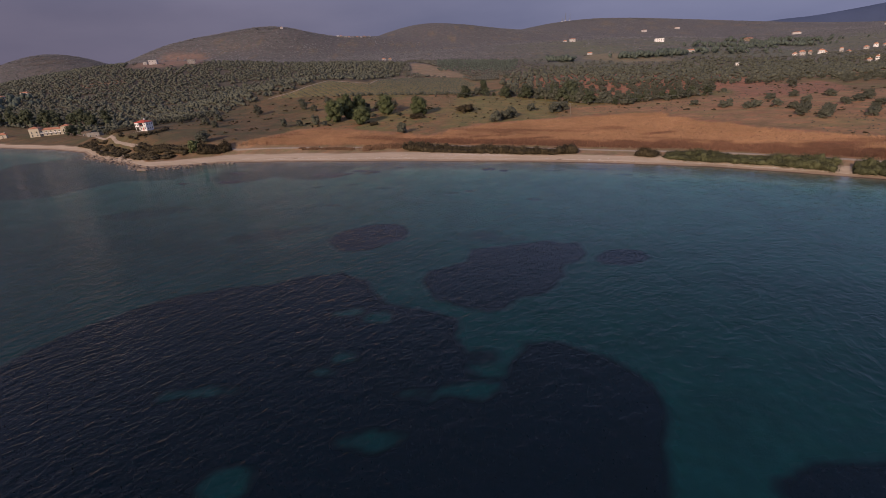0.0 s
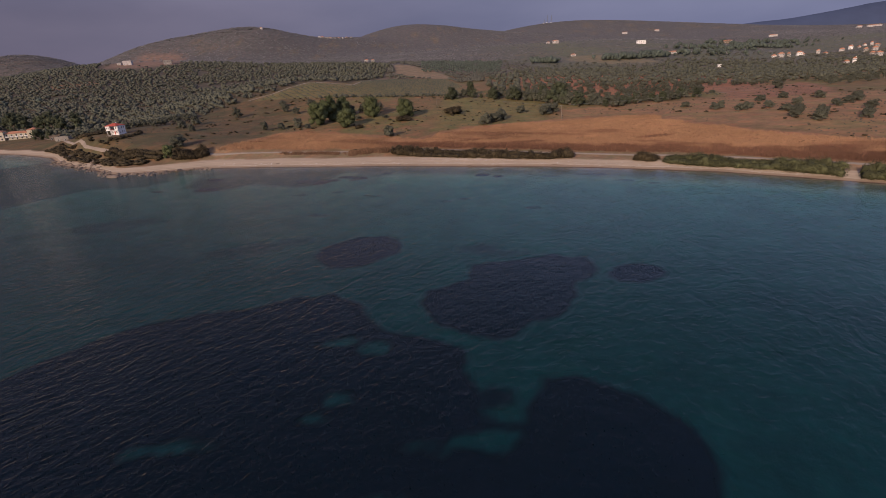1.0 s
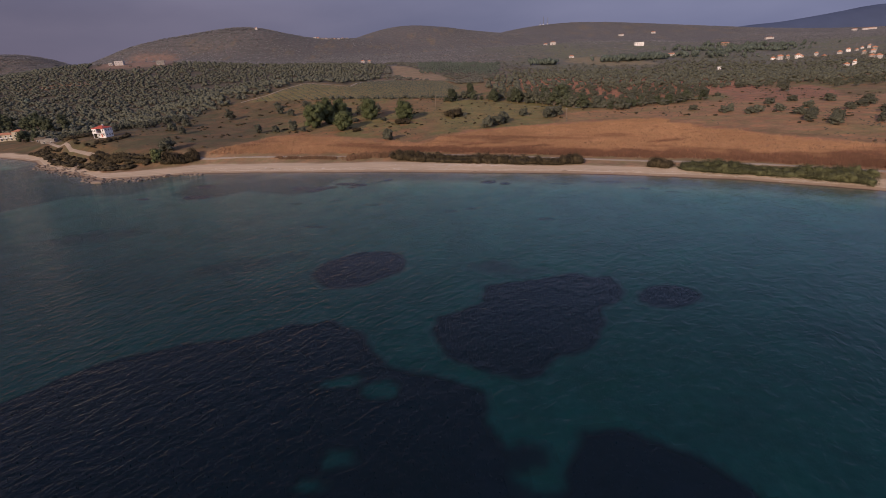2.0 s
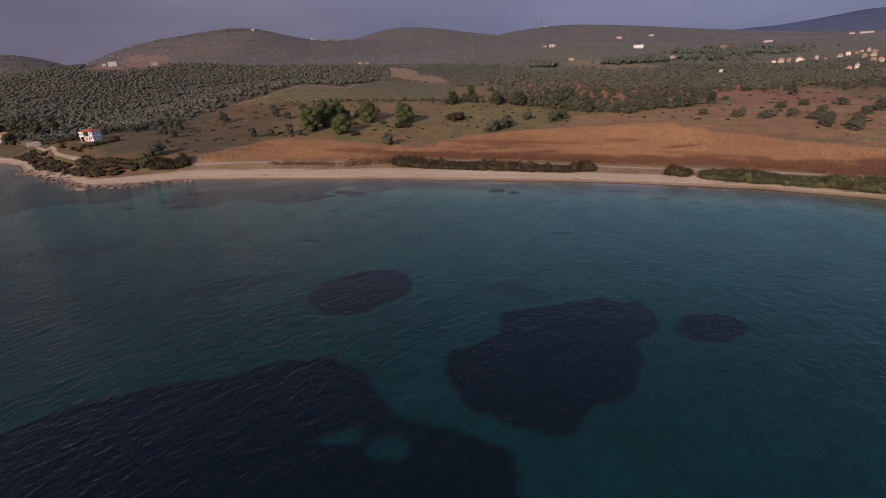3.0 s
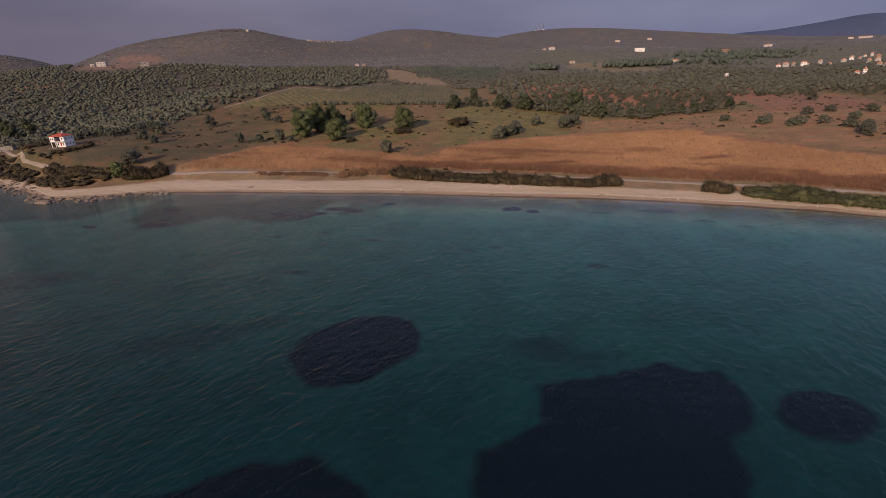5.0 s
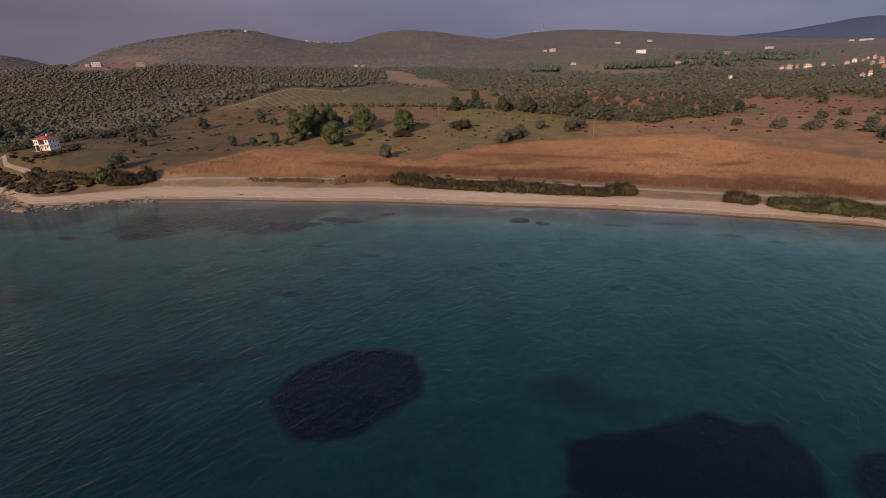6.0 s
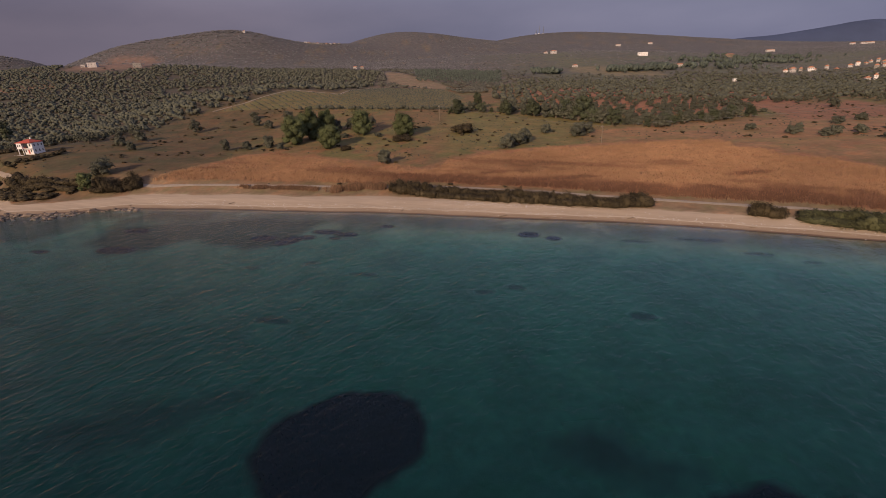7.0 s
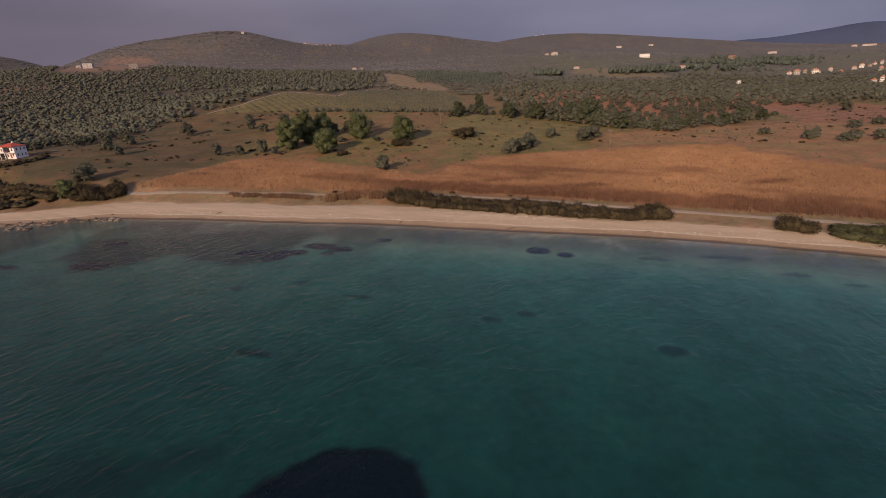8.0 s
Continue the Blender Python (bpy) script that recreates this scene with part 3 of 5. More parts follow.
seagrass([(3.2, 89.8), (4.5, 94.3), (9.1, 95.8), (13.6, 98.2), (13.7, 101.5), (15.7, 105.3), (22.8, 105.5), (29.2, 106.4), (34.2, 107.2), (36.7, 104.6), (40.6, 104.3), (40.5, 98.6), (38.3, 93.9), (33.9, 91.6), (32.1, 86.4), (27.6, 79.7), (22.3, 78.3), (18.4, 75), (14.9, 74.3), (11.5, 76.2), (8.5, 77.3), (5.1, 81.6)], rag=2.4, seed=2)
seagrass([(42.3, 95.7), (45.9, 98), (50.3, 98.6), (53.6, 96.6), (54.4, 93), (52.3, 91.2), (46.7, 89.7), (43.1, 90.9), (41.8, 93)], rag=2.0, seed=3)
seagrass([(-100, 12), (-100, 58), (-68.3, 67.3), (-64, 77.5), (-57.5, 84.5), (-51.5, 89.8), (-40, 92.3), (-31, 93), (-22.5, 96.7), (-15, 97), (-9, 91.5), (-7, 85), (-3.4, 80), (3, 76.5), (9.4, 71.7), (8.4, 67.2), (9.7, 62.8), (11, 57), (14, 55), (15.8, 57), (17.9, 60), (19.4, 62.8), (24.3, 62.2), (28.2, 60), (31, 57.2), (33, 54.2), (35.2, 50.5), (35, 46), (31, 40.5), (28, 31), (28, 14), (20, 8), (-60, 8)],
         holes=((7.2, 52, 5.0, 1.7), (-10, 62.6, 2.6, 2.0), (-12, 59, 1.8, 1.0), (-30.4, 56.2, 4.5, 1.5), (-19.5, 38.5, 3.2, 2.4), (-11.5, 77.5, 3.2, 1.3), (-5, 75, 2.6, 2.4), (12.8, 56.5, 3.4, 1.8), (10.8, 52, 2.2, 1.4), (-4, 44, 3, 1.2), (-52, 41, 4, 1.8)), step=0.8, rag=2.8, seed=4,
         label="broad dark seagrass meadow with pale sandy clearings")
seagrass([(9.6, 60.5), (12, 61.8), (14.6, 60.4), (14, 58.4), (11, 58)], rag=2.0, seed=9, edge=1.2, strength=0.75, label="small seagrass tongue between two larger meadows")
FAINT = "thin sparse seagrass patch on the deeper sand"
seagrass([(-106, 160), (-96, 166), (-84, 165), (-78, 161), (-88, 157), (-100, 156)], rag=5.0, seed=6, edge=3.0, strength=0.25, label=FAINT)
seagrass([(14, 117), (19, 118), (25, 113), (29, 110), (24, 108), (19, 111), (15, 114)], rag=5.0, seed=7, edge=2.5, strength=0.35, label=FAINT)
seagrass([(-50, 128), (-38, 133), (-27, 131), (-36, 125), (-46, 123)], rag=5.0, seed=8, edge=3.0, strength=0.25, label=FAINT)
seagrass([(40, 34), (47, 36), (56, 33), (70, 20), (66, 12), (44, 12), (38, 24)], seed=5)


# ---- plants ----
def leaf_quads(rng, centres, radii, count, size, upper=-0.35, jitter=0.55, shell=(0.72, 1.04)):
    """Leaf clumps as small four-cornered leaves over round lobes: corner places (n, 4, 3)."""
    centres, radii = np.asarray(centres, float), np.asarray(radii, float)
    share = radii[:, 0] * radii[:, 2]
    k = rng.choice(len(centres), count, p=share / share.sum())
    way = rng.normal(size=(count, 3))
    way /= np.linalg.norm(way, axis=1)[:, None]
    way[:, 2] = np.where(way[:, 2] < upper, -way[:, 2], way[:, 2])
    p = centres[k] + radii[k] * way * rng.uniform(*shell, (count, 1))
    out = way + rng.normal(0, jitter, (count, 3))
    out /= np.linalg.norm(out, axis=1)[:, None]
    a = np.cross(out, rng.normal(size=(count, 3)))
    a /= np.linalg.norm(a, axis=1)[:, None] + 1e-9
    b = np.cross(out, a)
    s = size * rng.uniform(0.6, 1.3, (count, 1))
    a, b = a * s * 0.5, b * s * 0.42
    return np.stack([p - a, p - 0.25 * a - b, p + a * 1.1, p + 0.2 * a + b], 1)


GOLD = (1 + 5**0.5) / 2
ROUND = np.array([(-1, GOLD, 0), (1, GOLD, 0), (-1, -GOLD, 0), (1, -GOLD, 0), (0, -1, GOLD), (0, 1, GOLD), (0, -1, -GOLD), (0, 1, -GOLD), (GOLD, 0, -1), (GOLD, 0, 1), (-GOLD, 0, -1), (-GOLD, 0, 1)]) / math.hypot(1, GOLD)
ROUND_FACES = np.array([(0, 11, 5), (0, 5, 1), (0, 1, 7), (0, 7, 10), (0, 10, 11), (1, 5, 9), (5, 11, 4), (11, 10, 2), (10, 7, 6), (7, 1, 8), (3, 9, 4), (3, 4, 2), (3, 2, 6), (3, 6, 8), (3, 8, 9), (4, 9, 5), (2, 4, 11), (6, 2, 10), (8, 6, 7), (9, 8, 1)])


def finer(verts, faces):
    """Splits every face of a round form in four."""
    verts, made, out = [tuple(v) for v in verts], {}, []

    def middle(i, j):
        key = (min(i, j), max(i, j))
        if key not in made:
            v = np.array(verts[i]) + np.array(verts[j])
            made[key] = len(verts)
            verts.append(tuple(v / np.linalg.norm(v)))
        return made[key]

    for a, b, c in faces:
        ab, bc, ca = middle(a, b), middle(b, c), middle(c, a)
        out += [(a, ab, ca), (ab, b, bc), (ca, bc, c), (ab, bc, ca)]
    return np.array(verts), np.array(out)


def lumps(rng, centres, radii, fine=False, rough=0.14):
    """Uneven leafy lumps at the centres, as corner places and triangles."""
    v, f = finer(ROUND, ROUND_FACES) if fine else (ROUND, ROUND_FACES)
    centres, radii = np.asarray(centres, float), np.asarray(radii, float)
    n = len(centres)
    p = centres[:, None] + radii[:, None] * v[None] * (1 + rng.normal(0, rough, (n, len(v), 1)))
    return p.reshape(-1, 3), (f[None] + len(v) * np.arange(n)[:, None, None]).reshape(-1, 3)


def mound(rng, centre, radius):
    """A small bush that is seen from far off: an uneven cap."""
    a = np.arange(6) * 1.0472
    v = np.r_[[[0, 0, 1.0]], np.c_[np.cos(a), np.sin(a), rng.uniform(-0.5, 0.2, 6)] * rng.uniform(0.7, 1.2, (6, 1))]
    return centre + v * radius, np.array([(0, 1 + k, 1 + (k + 1) % 6) for k in range(6)])


def with_leaves(shape, quads):
    """Adds four-cornered leaves, each as two triangles, to a shape of triangles."""
    v, f = shape
    k = len(v) + 4 * np.arange(len(quads))[:, None]
    return np.r_[v, quads.reshape(-1, 3)], np.r_[f, k + (0, 1, 2), k + (0, 2, 3)]


def limb(bm, start, end, r0, r1, sides=6, bend=1.0):
    """A tapered round limb."""
    start, end = Vector(start), Vector(end)
    q = (end - start).to_track_quat("Z", "Y")
    rings = []
    for p, r in ((start, r0), ((start + end) / 2 + Vector((0.06, -0.05, 0)) * bend * (end - start).length, (r0 + r1) / 2), (end, r1)):
        rings.append([bm.verts.new(p + q @ Vector((r * math.cos(6.2832 * i / sides), r * math.sin(6.2832 * i / sides), 0))) for i in range(sides)])
    for u, v in zip(rings, rings[1:]):
        for i in range(sides):
            bm.faces.new((u[i], u[(i + 1) % sides], v[(i + 1) % sides], v[i]))


def plant(name, tall, wide, leaves, size, material, seed, label, category, group="", low=0.25, lobes=9, trunk=True):
    """A tree or shrub at the origin: a tapered trunk with limbs, and a crown of many leaf clumps over uneven lobes."""
    rng = np.random.default_rng(seed)
    thing = new(name)
    thing.empty_display_size = 0.3
    z0 = tall * low
    a = np.arange(lobes) * 2.4 + rng.uniform(0, 6)
    up = np.linspace(0.10, 0.84, lobes) + rng.uniform(-0.06, 0.06, lobes)
    reach = np.sqrt(np.clip(1 - ((up - 0.38) / 0.62) ** 2, 0.05, 1)) * rng.uniform(0.20, 0.32, lobes) * wide
    centres = np.c_[reach * np.cos(a), reach * np.sin(a), z0 + (tall - z0) * up]
    r = rng.uniform(0.17, 0.26, lobes) * wide
    radii = np.c_[r, r, np.minimum(r, (tall - z0) * (0.26 if wide < 2.5 * tall else 0.42))]
    centres = np.r_[centres, [[0, 0, z0 + (tall - z0) * 0.5]]]
    radii = np.r_[radii, [[wide * 0.33, wide * 0.33, (tall - z0) * 0.42]]]
    bm = bmesh.new()
    foot = wide * 0.045 if trunk else wide * 0.03
    limb(bm, (0, 0, -0.4), (0.1, 0.05, z0 + 0.3 * (tall - z0)), foot, foot * 0.6, 8)
    for c in centres[: min(6, lobes)]:
        limb(bm, (0.05, 0.02, z0 * 0.8), c, foot * 0.5, foot * 0.15, 5)
    part("trunk" if trunk else "stem", bm, M["bark"], thing)
    shape = with_leaves(lumps(rng, centres, radii * 0.66, leaves > 1000, 0.2), leaf_quads(rng, centres, radii, leaves, size * 0.8, jitter=0.42, shell=(0.62, 1.12)))
    crown = new("crown", mesh_of("crown", *shape, material, smooth=True))
    crown.parent = thing
    return tagged(thing, label, category, group)


def stand(thing, x, y, scale=1.0, turn=0.0, sink=0.1):
    """Sets a plant on the ground."""
    thing.matrix_basis = pose(x, y, land_at(x, y) - sink, 0, 0, turn) @ Matrix.Diagonal((scale, scale, scale, 1))
    return thing


EVERGREEN = "dense dark evergreen tree with a rounded crown on dry grass"
for k, (x, y, tall, wide) in enumerate([(-55, 327, 14.0, 14.0), (-49, 339, 15.5, 14.0), (-41, 349, 13.0, 12.0), (-35, 314, 10.5, 14.0), (-21, 343, 12.8, 13.5), (2, 331, 12.0, 13.5)]):
    stand(plant("evergreen_tree", tall, wide, 5200, 0.62, M["green"], 100 + k, EVERGREEN, "tree", "evergreen trees on the slope", 0.06, 14), x, y)
for k, (x, y, tall, wide) in enumerate([(121, 384, 11.5, 15.0), (106, 379, 10.0, 10.0), (57, 424, 11.5, 7.5), (39, 397, 9.5, 7.5), (86, 380, 9, 9), (70, 388, 9.0, 8.0)]):
    stand(plant("evergreen_tree", tall, wide, 2200, 0.8, M["dark_green"], 120 + k, "broad green tree at the edge of the olive grove", "tree", "trees by the grove", 0.1, 11), x, y)
SHRUB = "rounded grey-green shrub on dry grass"
SHRUBS = [(-8, 274, 6.2, 6.5), (48, 291, 6.2, 9.0), (55, 297, 5.6, 8.0), (60, 303, 6.2, 8.0), (89, 311, 6.0, 9.5), (76, 323, 4.5, 6.5), (96, 317, 6.0, 9.0), (-87, 320, 5.5, 5.0), (-77, 321, 4.0, 5.5), (-67, 324.5, 5.8, 6.5), (-120, 273, 6.0, 10.0),
          (-88, 386, 5.5, 6.0), (-78, 375, 5.0, 7.0), (-71, 399, 5.5, 8.0), (-94, 405, 5.0, 7.0), (-62, 372, 5.5, 6.5), (-36, 356, 6.5, 8.0), (-28, 360, 6.0, 8.0), (-17, 364, 6.0, 7.0), (-52, 380, 4.5, 6.0),
          (-120, 374, 7.5, 8.5), (-140, 349, 5.5, 7.0), (-142, 332, 5.5, 7.0), (-132, 322, 4.0, 5.0), (-60, 318, 2.6, 4.0), (-30, 336, 2.4, 5.0), (-12, 333, 2.2, 5.0)]
for k, (x, y, tall, wide) in enumerate(SHRUBS):
    stand(plant("shrub", tall, wide, 1700 if k < 12 else 900, 0.62, M["olive"], 150 + k, SHRUB, "shrub", "shrubs on the slope", 0.06, 8, False), x, y)
for k, (x, y, tall, wide) in enumerate([(0, 321, 2.3, 12.0), (33, 333, 4.2, 15.0), (-27, 307, 1.8, 6.0)]):
    stand(plant("low_shrub", tall, wide, 2000, 0.5, M["hedge"], 190 + k, "low spreading dark shrub on the grassy slope", "shrub", "low dark shrubs", 0.02, 9, False), x, y)
stand(plant("conifer", 7.2, 6.0, 1500, 0.55, M["green"], 200, "small dense green conifer behind the beach", "tree", "", 0.02, 12), -121, 262.5)
FIELD_SHRUBS = [(182, 283, 4.8, 7.0), (187, 285, 6.0, 5.0), (191, 273, 4.6, 8.5), (197, 276, 5.0, 7.5), (174, 300, 4.2, 6.5), (216, 358, 3.2, 5.5), (232, 366, 3.2, 5.5), (208, 274, 5.0, 7.5), (206, 257, 5.2, 8.0), (194, 237, 6.5, 7.0), (200, 243, 6.5, 7.0), (206, 249, 6.0, 7.0), (229, 279, 5.0, 8.0), (262, 302, 6.0, 9.0), (197, 225, 6.5, 8.0), (203, 231, 6.0, 7.5), (209, 237, 6.0, 7.0), (246, 312, 5.0, 8.0), (225, 304, 5.0, 8.0),
                (299, 386, 9.0, 10.0), (143, 324, 5.0, 8.0), (128, 338, 5.0, 7.0), (172, 331, 5.0, 7.0), (153, 340, 5.5, 8.0), (160, 352, 6.0, 9.0), (136, 352, 6.0, 9.0), (238, 262, 5.0, 8.0), (250, 268, 5.2, 8.0), (262, 275, 5.0, 8.5), (215, 219, 5.5, 7.0), (222, 226, 5.5, 7.0), (243, 246, 5.5, 8.0), (276, 290, 5.0, 8.0)]
for k, (x, y, tall, wide) in enumerate(FIELD_SHRUBS):
    stand(plant("field_shrub", tall * 0.75, wide * 0.9, 800, 0.66, M["olive"], 210 + k, "round grey-green olive bush on the brown field", "shrub", "olive bushes on the brown field", 0.03, 8), x, y)
for k, (x, y, tall, wide) in enumerate([(-283, 404, 9, 12), (-272, 402, 7, 8)]):
    stand(plant("garden_tree", tall, wide, 900, 0.8, M["dark_green"], 250 + k, "dark green garden tree beside the hotel", "tree", "trees by the hotel", 0.1, 9), x, y)
for k in range(16):
    x, y = -420 + 9.5 * k + 3 * math.sin(k * 2.1), 505 - 4.2 * k + 4 * math.sin(k * 1.3)
    stand(plant("tall_tree", 15 + 3 * math.sin(k * 1.7), 11, 650, 1.1, M["dark_green"], 270 + k, "tall dark green tree behind the hotel", "tree", "tall trees behind the hotel", 0.12, 10), x, y)

BORDER = [plant("border_tree", 7.2, 8.6, 900, 0.75, M["olive" if k % 2 else "dark_green"], 320 + k, "grey-green tree in the belt along the grove", "tree", "trees of the belt along the grove", 0.08, 9) for k in range(4)]
jig = np.random.default_rng(77)
for k, (x, y, a) in enumerate(along([(34, 398), (60, 402), (76, 388), (96, 374), (104, 358), (112, 352), (118, 340), (128, 335), (139, 323), (154, 332), (169, 336), (178, 329), (190, 338), (206, 347)], 5.2)):
    tree = BORDER[k] if k < 4 else copy_thing(BORDER[k % 4], Matrix.Identity(4))
    stand(tree, x + jig.normal(0, 1.5), y + jig.normal(3, 3), jig.uniform(0.5, 1.25) * (1.15 if 88 < x < 125 else 0.78), jig.uniform(0, 360))

# olive groves: rows of trees; the nearest are trees of their own, the farther ones one planting
rng = np.random.default_rng(7)


def rows_in(outline, step, heading, drift=0.8, gaps=0.1):
    """Places in rows inside an outline."""
    o = np.array(outline, float)
    mid, reach = o.mean(0), np.hypot(*(o - o.mean(0)).T).max()
    k = np.arange(-reach, reach, step)
    u, v = (g.ravel() for g in np.meshgrid(k, k))
    c, s = math.cos(radians(heading)), math.sin(radians(heading))
    x = mid[0] + c * u - s * v + rng.normal(0, drift, u.size)
    y = mid[1] + s * u + c * v + rng.normal(0, drift, u.size)
    keep = (depth_in(outline, x, y) > 0) & (rng.random(u.size) > gaps)
    return np.c_[x, y][keep]


left = rows_in(LEFT_GROVE, 7.2, 52, 1.5, 0.08)
left = left[(depth_in(QUARRY, left[:, 0], left[:, 1]) < -12) & ((np.abs(left[:, 0] + 440) > 42) | (left[:, 1] < 860))]
left = left[fbm(left[:, 0], left[:, 1], 45.0, 90) < 0.72]
right, grid_rows = rows_in(RIGHT_GROVE, 10.2, 33, 1.0, 0.16), rows_in(GRID_GROVE, 8.0, 8, 0.4, 0.05)
HOMES = [(645, 853), (656, 851), (668, 848), (711, 870), (698, 862), (806, 948), (768, 886), (861, 956), (919, 1000), (941, 1004), (863, 905), (893, 918), (975, 1028), (986, 1023), (958, 982), (643, 702), (653, 700), (731, 743), (765, 789)]


def clear_of_homes(p):
    near = np.zeros(len(p), bool)
    for hx, hy in HOMES:
        near |= (np.abs(p[:, 0] - hx - (p[:, 1] - hy) * 0.75) < 9) & (p[:, 1] > hy - 12) & (p[:, 1] < hy + 8)
    return ~near


right = right[clear_of_homes(right)]
OLIVES = [plant("olive_tree", 4.6, 6.2, 520, 0.64, M["olive"], 300 + k, "grey-green olive tree with a rounded crown in the grove", "tree", "olive trees in the groves", 0.2, 8) for k in range(5)]
NEAR_LIMIT = {"left": 395.0, "right": 480.0}
near = np.r_[left[left[:, 1] < NEAR_LIMIT["left"]], right[right[:, 1] < NEAR_LIMIT["right"]]]
near = near[np.argsort(near[:, 1])][:300]
taken = {tuple(p) for p in near.round(3)}
for k, (x, y) in enumerate(near):
    s = rng.uniform(0.72, 1.15) * (0.9 if x < 0 else 1.0)
    stand(OLIVES[k] if k < 5 else copy_thing(OLIVES[k % 5], Matrix.Identity(4)), x, y, s, rng.uniform(0, 360))


def planting(name, places, leaves, size, tall, wide, material, label, lobes=4, kinds=6, seed=0, trunks=True, upper=-0.1, spread=(0.65, 1.25)):
    """Many plants too far or too many to count, as one piece of planting: uneven leafy lumps with leaves standing out of them."""
    r = np.random.default_rng(seed)
    sets = []
    for k in range(kinds):
        a = np.arange(lobes) * 2.4 + r.uniform(0, 6)
        off = 0.21 if lobes > 1 else 0.03
        c = np.c_[np.cos(a) * off, np.sin(a) * off, r.uniform(0.36, 0.7, lobes) if lobes > 1 else np.full(1, 0.1)] * (wide, wide, tall)
        w = (0.29 if lobes > 1 else 0.5) * wide * r.uniform(0.85, 1.15, lobes)
        rad = np.c_[w, w, np.full(lobes, (0.31 if lobes > 1 else 0.9) * tall)]
        v, f = lumps(r, c, rad) if lobes > 1 else mound(r, c[0], rad[0])
        f = f if lobes == 1 else f[np.isin(np.arange(len(f)) % 20, [i for i in range(20) if ROUND[ROUND_FACES[i], 2].mean() > -0.6])]
        q = leaf_quads(r, c, rad * 1.08, leaves, size, upper, 0.3) if leaves else np.zeros((0, 4, 3))
        if trunks:
            w = 0.035 * wide
            q = np.r_[q, [[[-w, 0, -0.5], [w, 0, -0.5], [w * 0.7, 0, tall * 0.4], [-w * 0.7, 0, tall * 0.4]], [[0, -w, -0.5], [0, w, -0.5], [0, w * 0.7, tall * 0.4], [0, -w * 0.7, tall * 0.4]]]]
        sets.append(with_leaves((v, f), q))
    p = np.asarray(places, float)
    z = land(p[:, 0], p[:, 1]) - 0.1
    pick, s, a = r.integers(0, kinds, len(p)), r.uniform(*spread, len(p)), r.uniform(0, 6.2832, len(p))
    chunks, faces, start = [], [], 0
    for k in range(kinds):
        w = pick == k
        q, f = sets[k]
        ca, sa, sc = np.cos(a[w])[:, None], np.sin(a[w])[:, None], s[w][:, None]
        x = (ca * q[:, 0] - sa * q[:, 1]) * sc + p[w, 0][:, None]
        y = (sa * q[:, 0] + ca * q[:, 1]) * sc + p[w, 1][:, None]
        chunks.append(np.stack([x, y, q[:, 2] * sc + z[w][:, None]], -1).reshape(-1, 3))
        faces.append((f[None] + start + len(q) * np.arange(w.sum())[:, None, None]).reshape(-1, 3))
        start += len(chunks[-1])
    return tagged(new(name, mesh_of(name, np.concatenate(chunks), np.concatenate(faces), material, smooth=True)), label, name.replace("_", " "), kind="stuff")


rest = np.array([p for p in left if tuple(p.round(3)) not in taken])
planting("olive_grove", rest, 9, 0.75, 3.8, 5.3, M["olive"], "rows of grey-green olive trees on gentle slopes", seed=1)
rest = np.array([p for p in right if tuple(p.round(3)) not in taken])
planting("red_soil_grove", rest, 14, 0.8, 4.4, 5.8, M["olive"], "round olive trees in loose rows on red soil", lobes=5, seed=11)
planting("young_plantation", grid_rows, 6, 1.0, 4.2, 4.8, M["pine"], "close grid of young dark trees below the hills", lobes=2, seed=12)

vines = rows_in(VINEYARD, 2.5, 30, 0.25, 0.1)
vines = vines[np.abs(np.sin((vines[:, 0] * 0.86 + vines[:, 1] * 0.5) * np.pi / 5.0)) > 0.75]
planting("vines", vines, 0, 0.55, 0.9, 1.5, M["olive"], "rows of low vines on the sloping field", lobes=1, seed=2, trunks=False)
row = np.array([(x, y) for x, y, a in along([(-66, 427), (-20, 424), (36, 419), (62, 414)], 2.6)])
planting("field_hedgerow", row + rng.normal(0, 0.9, row.shape), 16, 0.6, 2.8, 3.6, M["olive"], "straggling row of shrubs along the foot of the field", seed=3)

# scrub and tufts on the open ground
p = np.c_[rng.uniform(-200, 330, 16000), rng.uniform(150, 470, 16000)]
d = inland(p[:, 0], p[:, 1])
open_ground = (d > 24) & (depth_in(REEDS, p[:, 0], p[:, 1]) < -1) & (depth_in(VINEYARD, p[:, 0], p[:, 1]) < 0) & (fbm(p[:, 0], p[:, 1], 18.0, 95) > 0.46)
planting("grass_tufts", p[open_ground][::2], 4, 0.45, 0.4, 0.9, M["olive"], "dry brown tufts and low herbs on the grassland", lobes=1, seed=4, trunks=False)
keep = open_ground & (rng.random(len(p)) < np.where(p[:, 0] < -45, 0.10, 0.05))
planting("low_scrub", p[keep], 8, 0.42, 1.0, 2.2, M["hedge"], "scattered low dark scrub on the grassland", seed=5, trunks=False)
p = np.c_[rng.uniform(-235, -126, 2600), rng.uniform(258, 350, 2600)]
d = inland(p[:, 0], p[:, 1])
near_track = np.min([np.hypot(p[:, 0] - x, p[:, 1] - y) for x, y, a in along(TRACK, 4.0)], 0)
keep = (d > 8) & ((d < 22) | (p[:, 0] < -185) | (np.hypot(p[:, 0] + 176, p[:, 1] - 314) < 16)) & (near_track > 3.4) & (fbm(p[:, 0], p[:, 1], 12.0, 97) > 0.40) & (np.hypot(p[:, 0] + 174, p[:, 1] - 316) > 12)
planting("headland_scrub", p[keep], 40, 0.42, 1.7, 3.6, M["hedge"], "dense dark scrub over the low headland", lobes=3, seed=6, trunks=False)

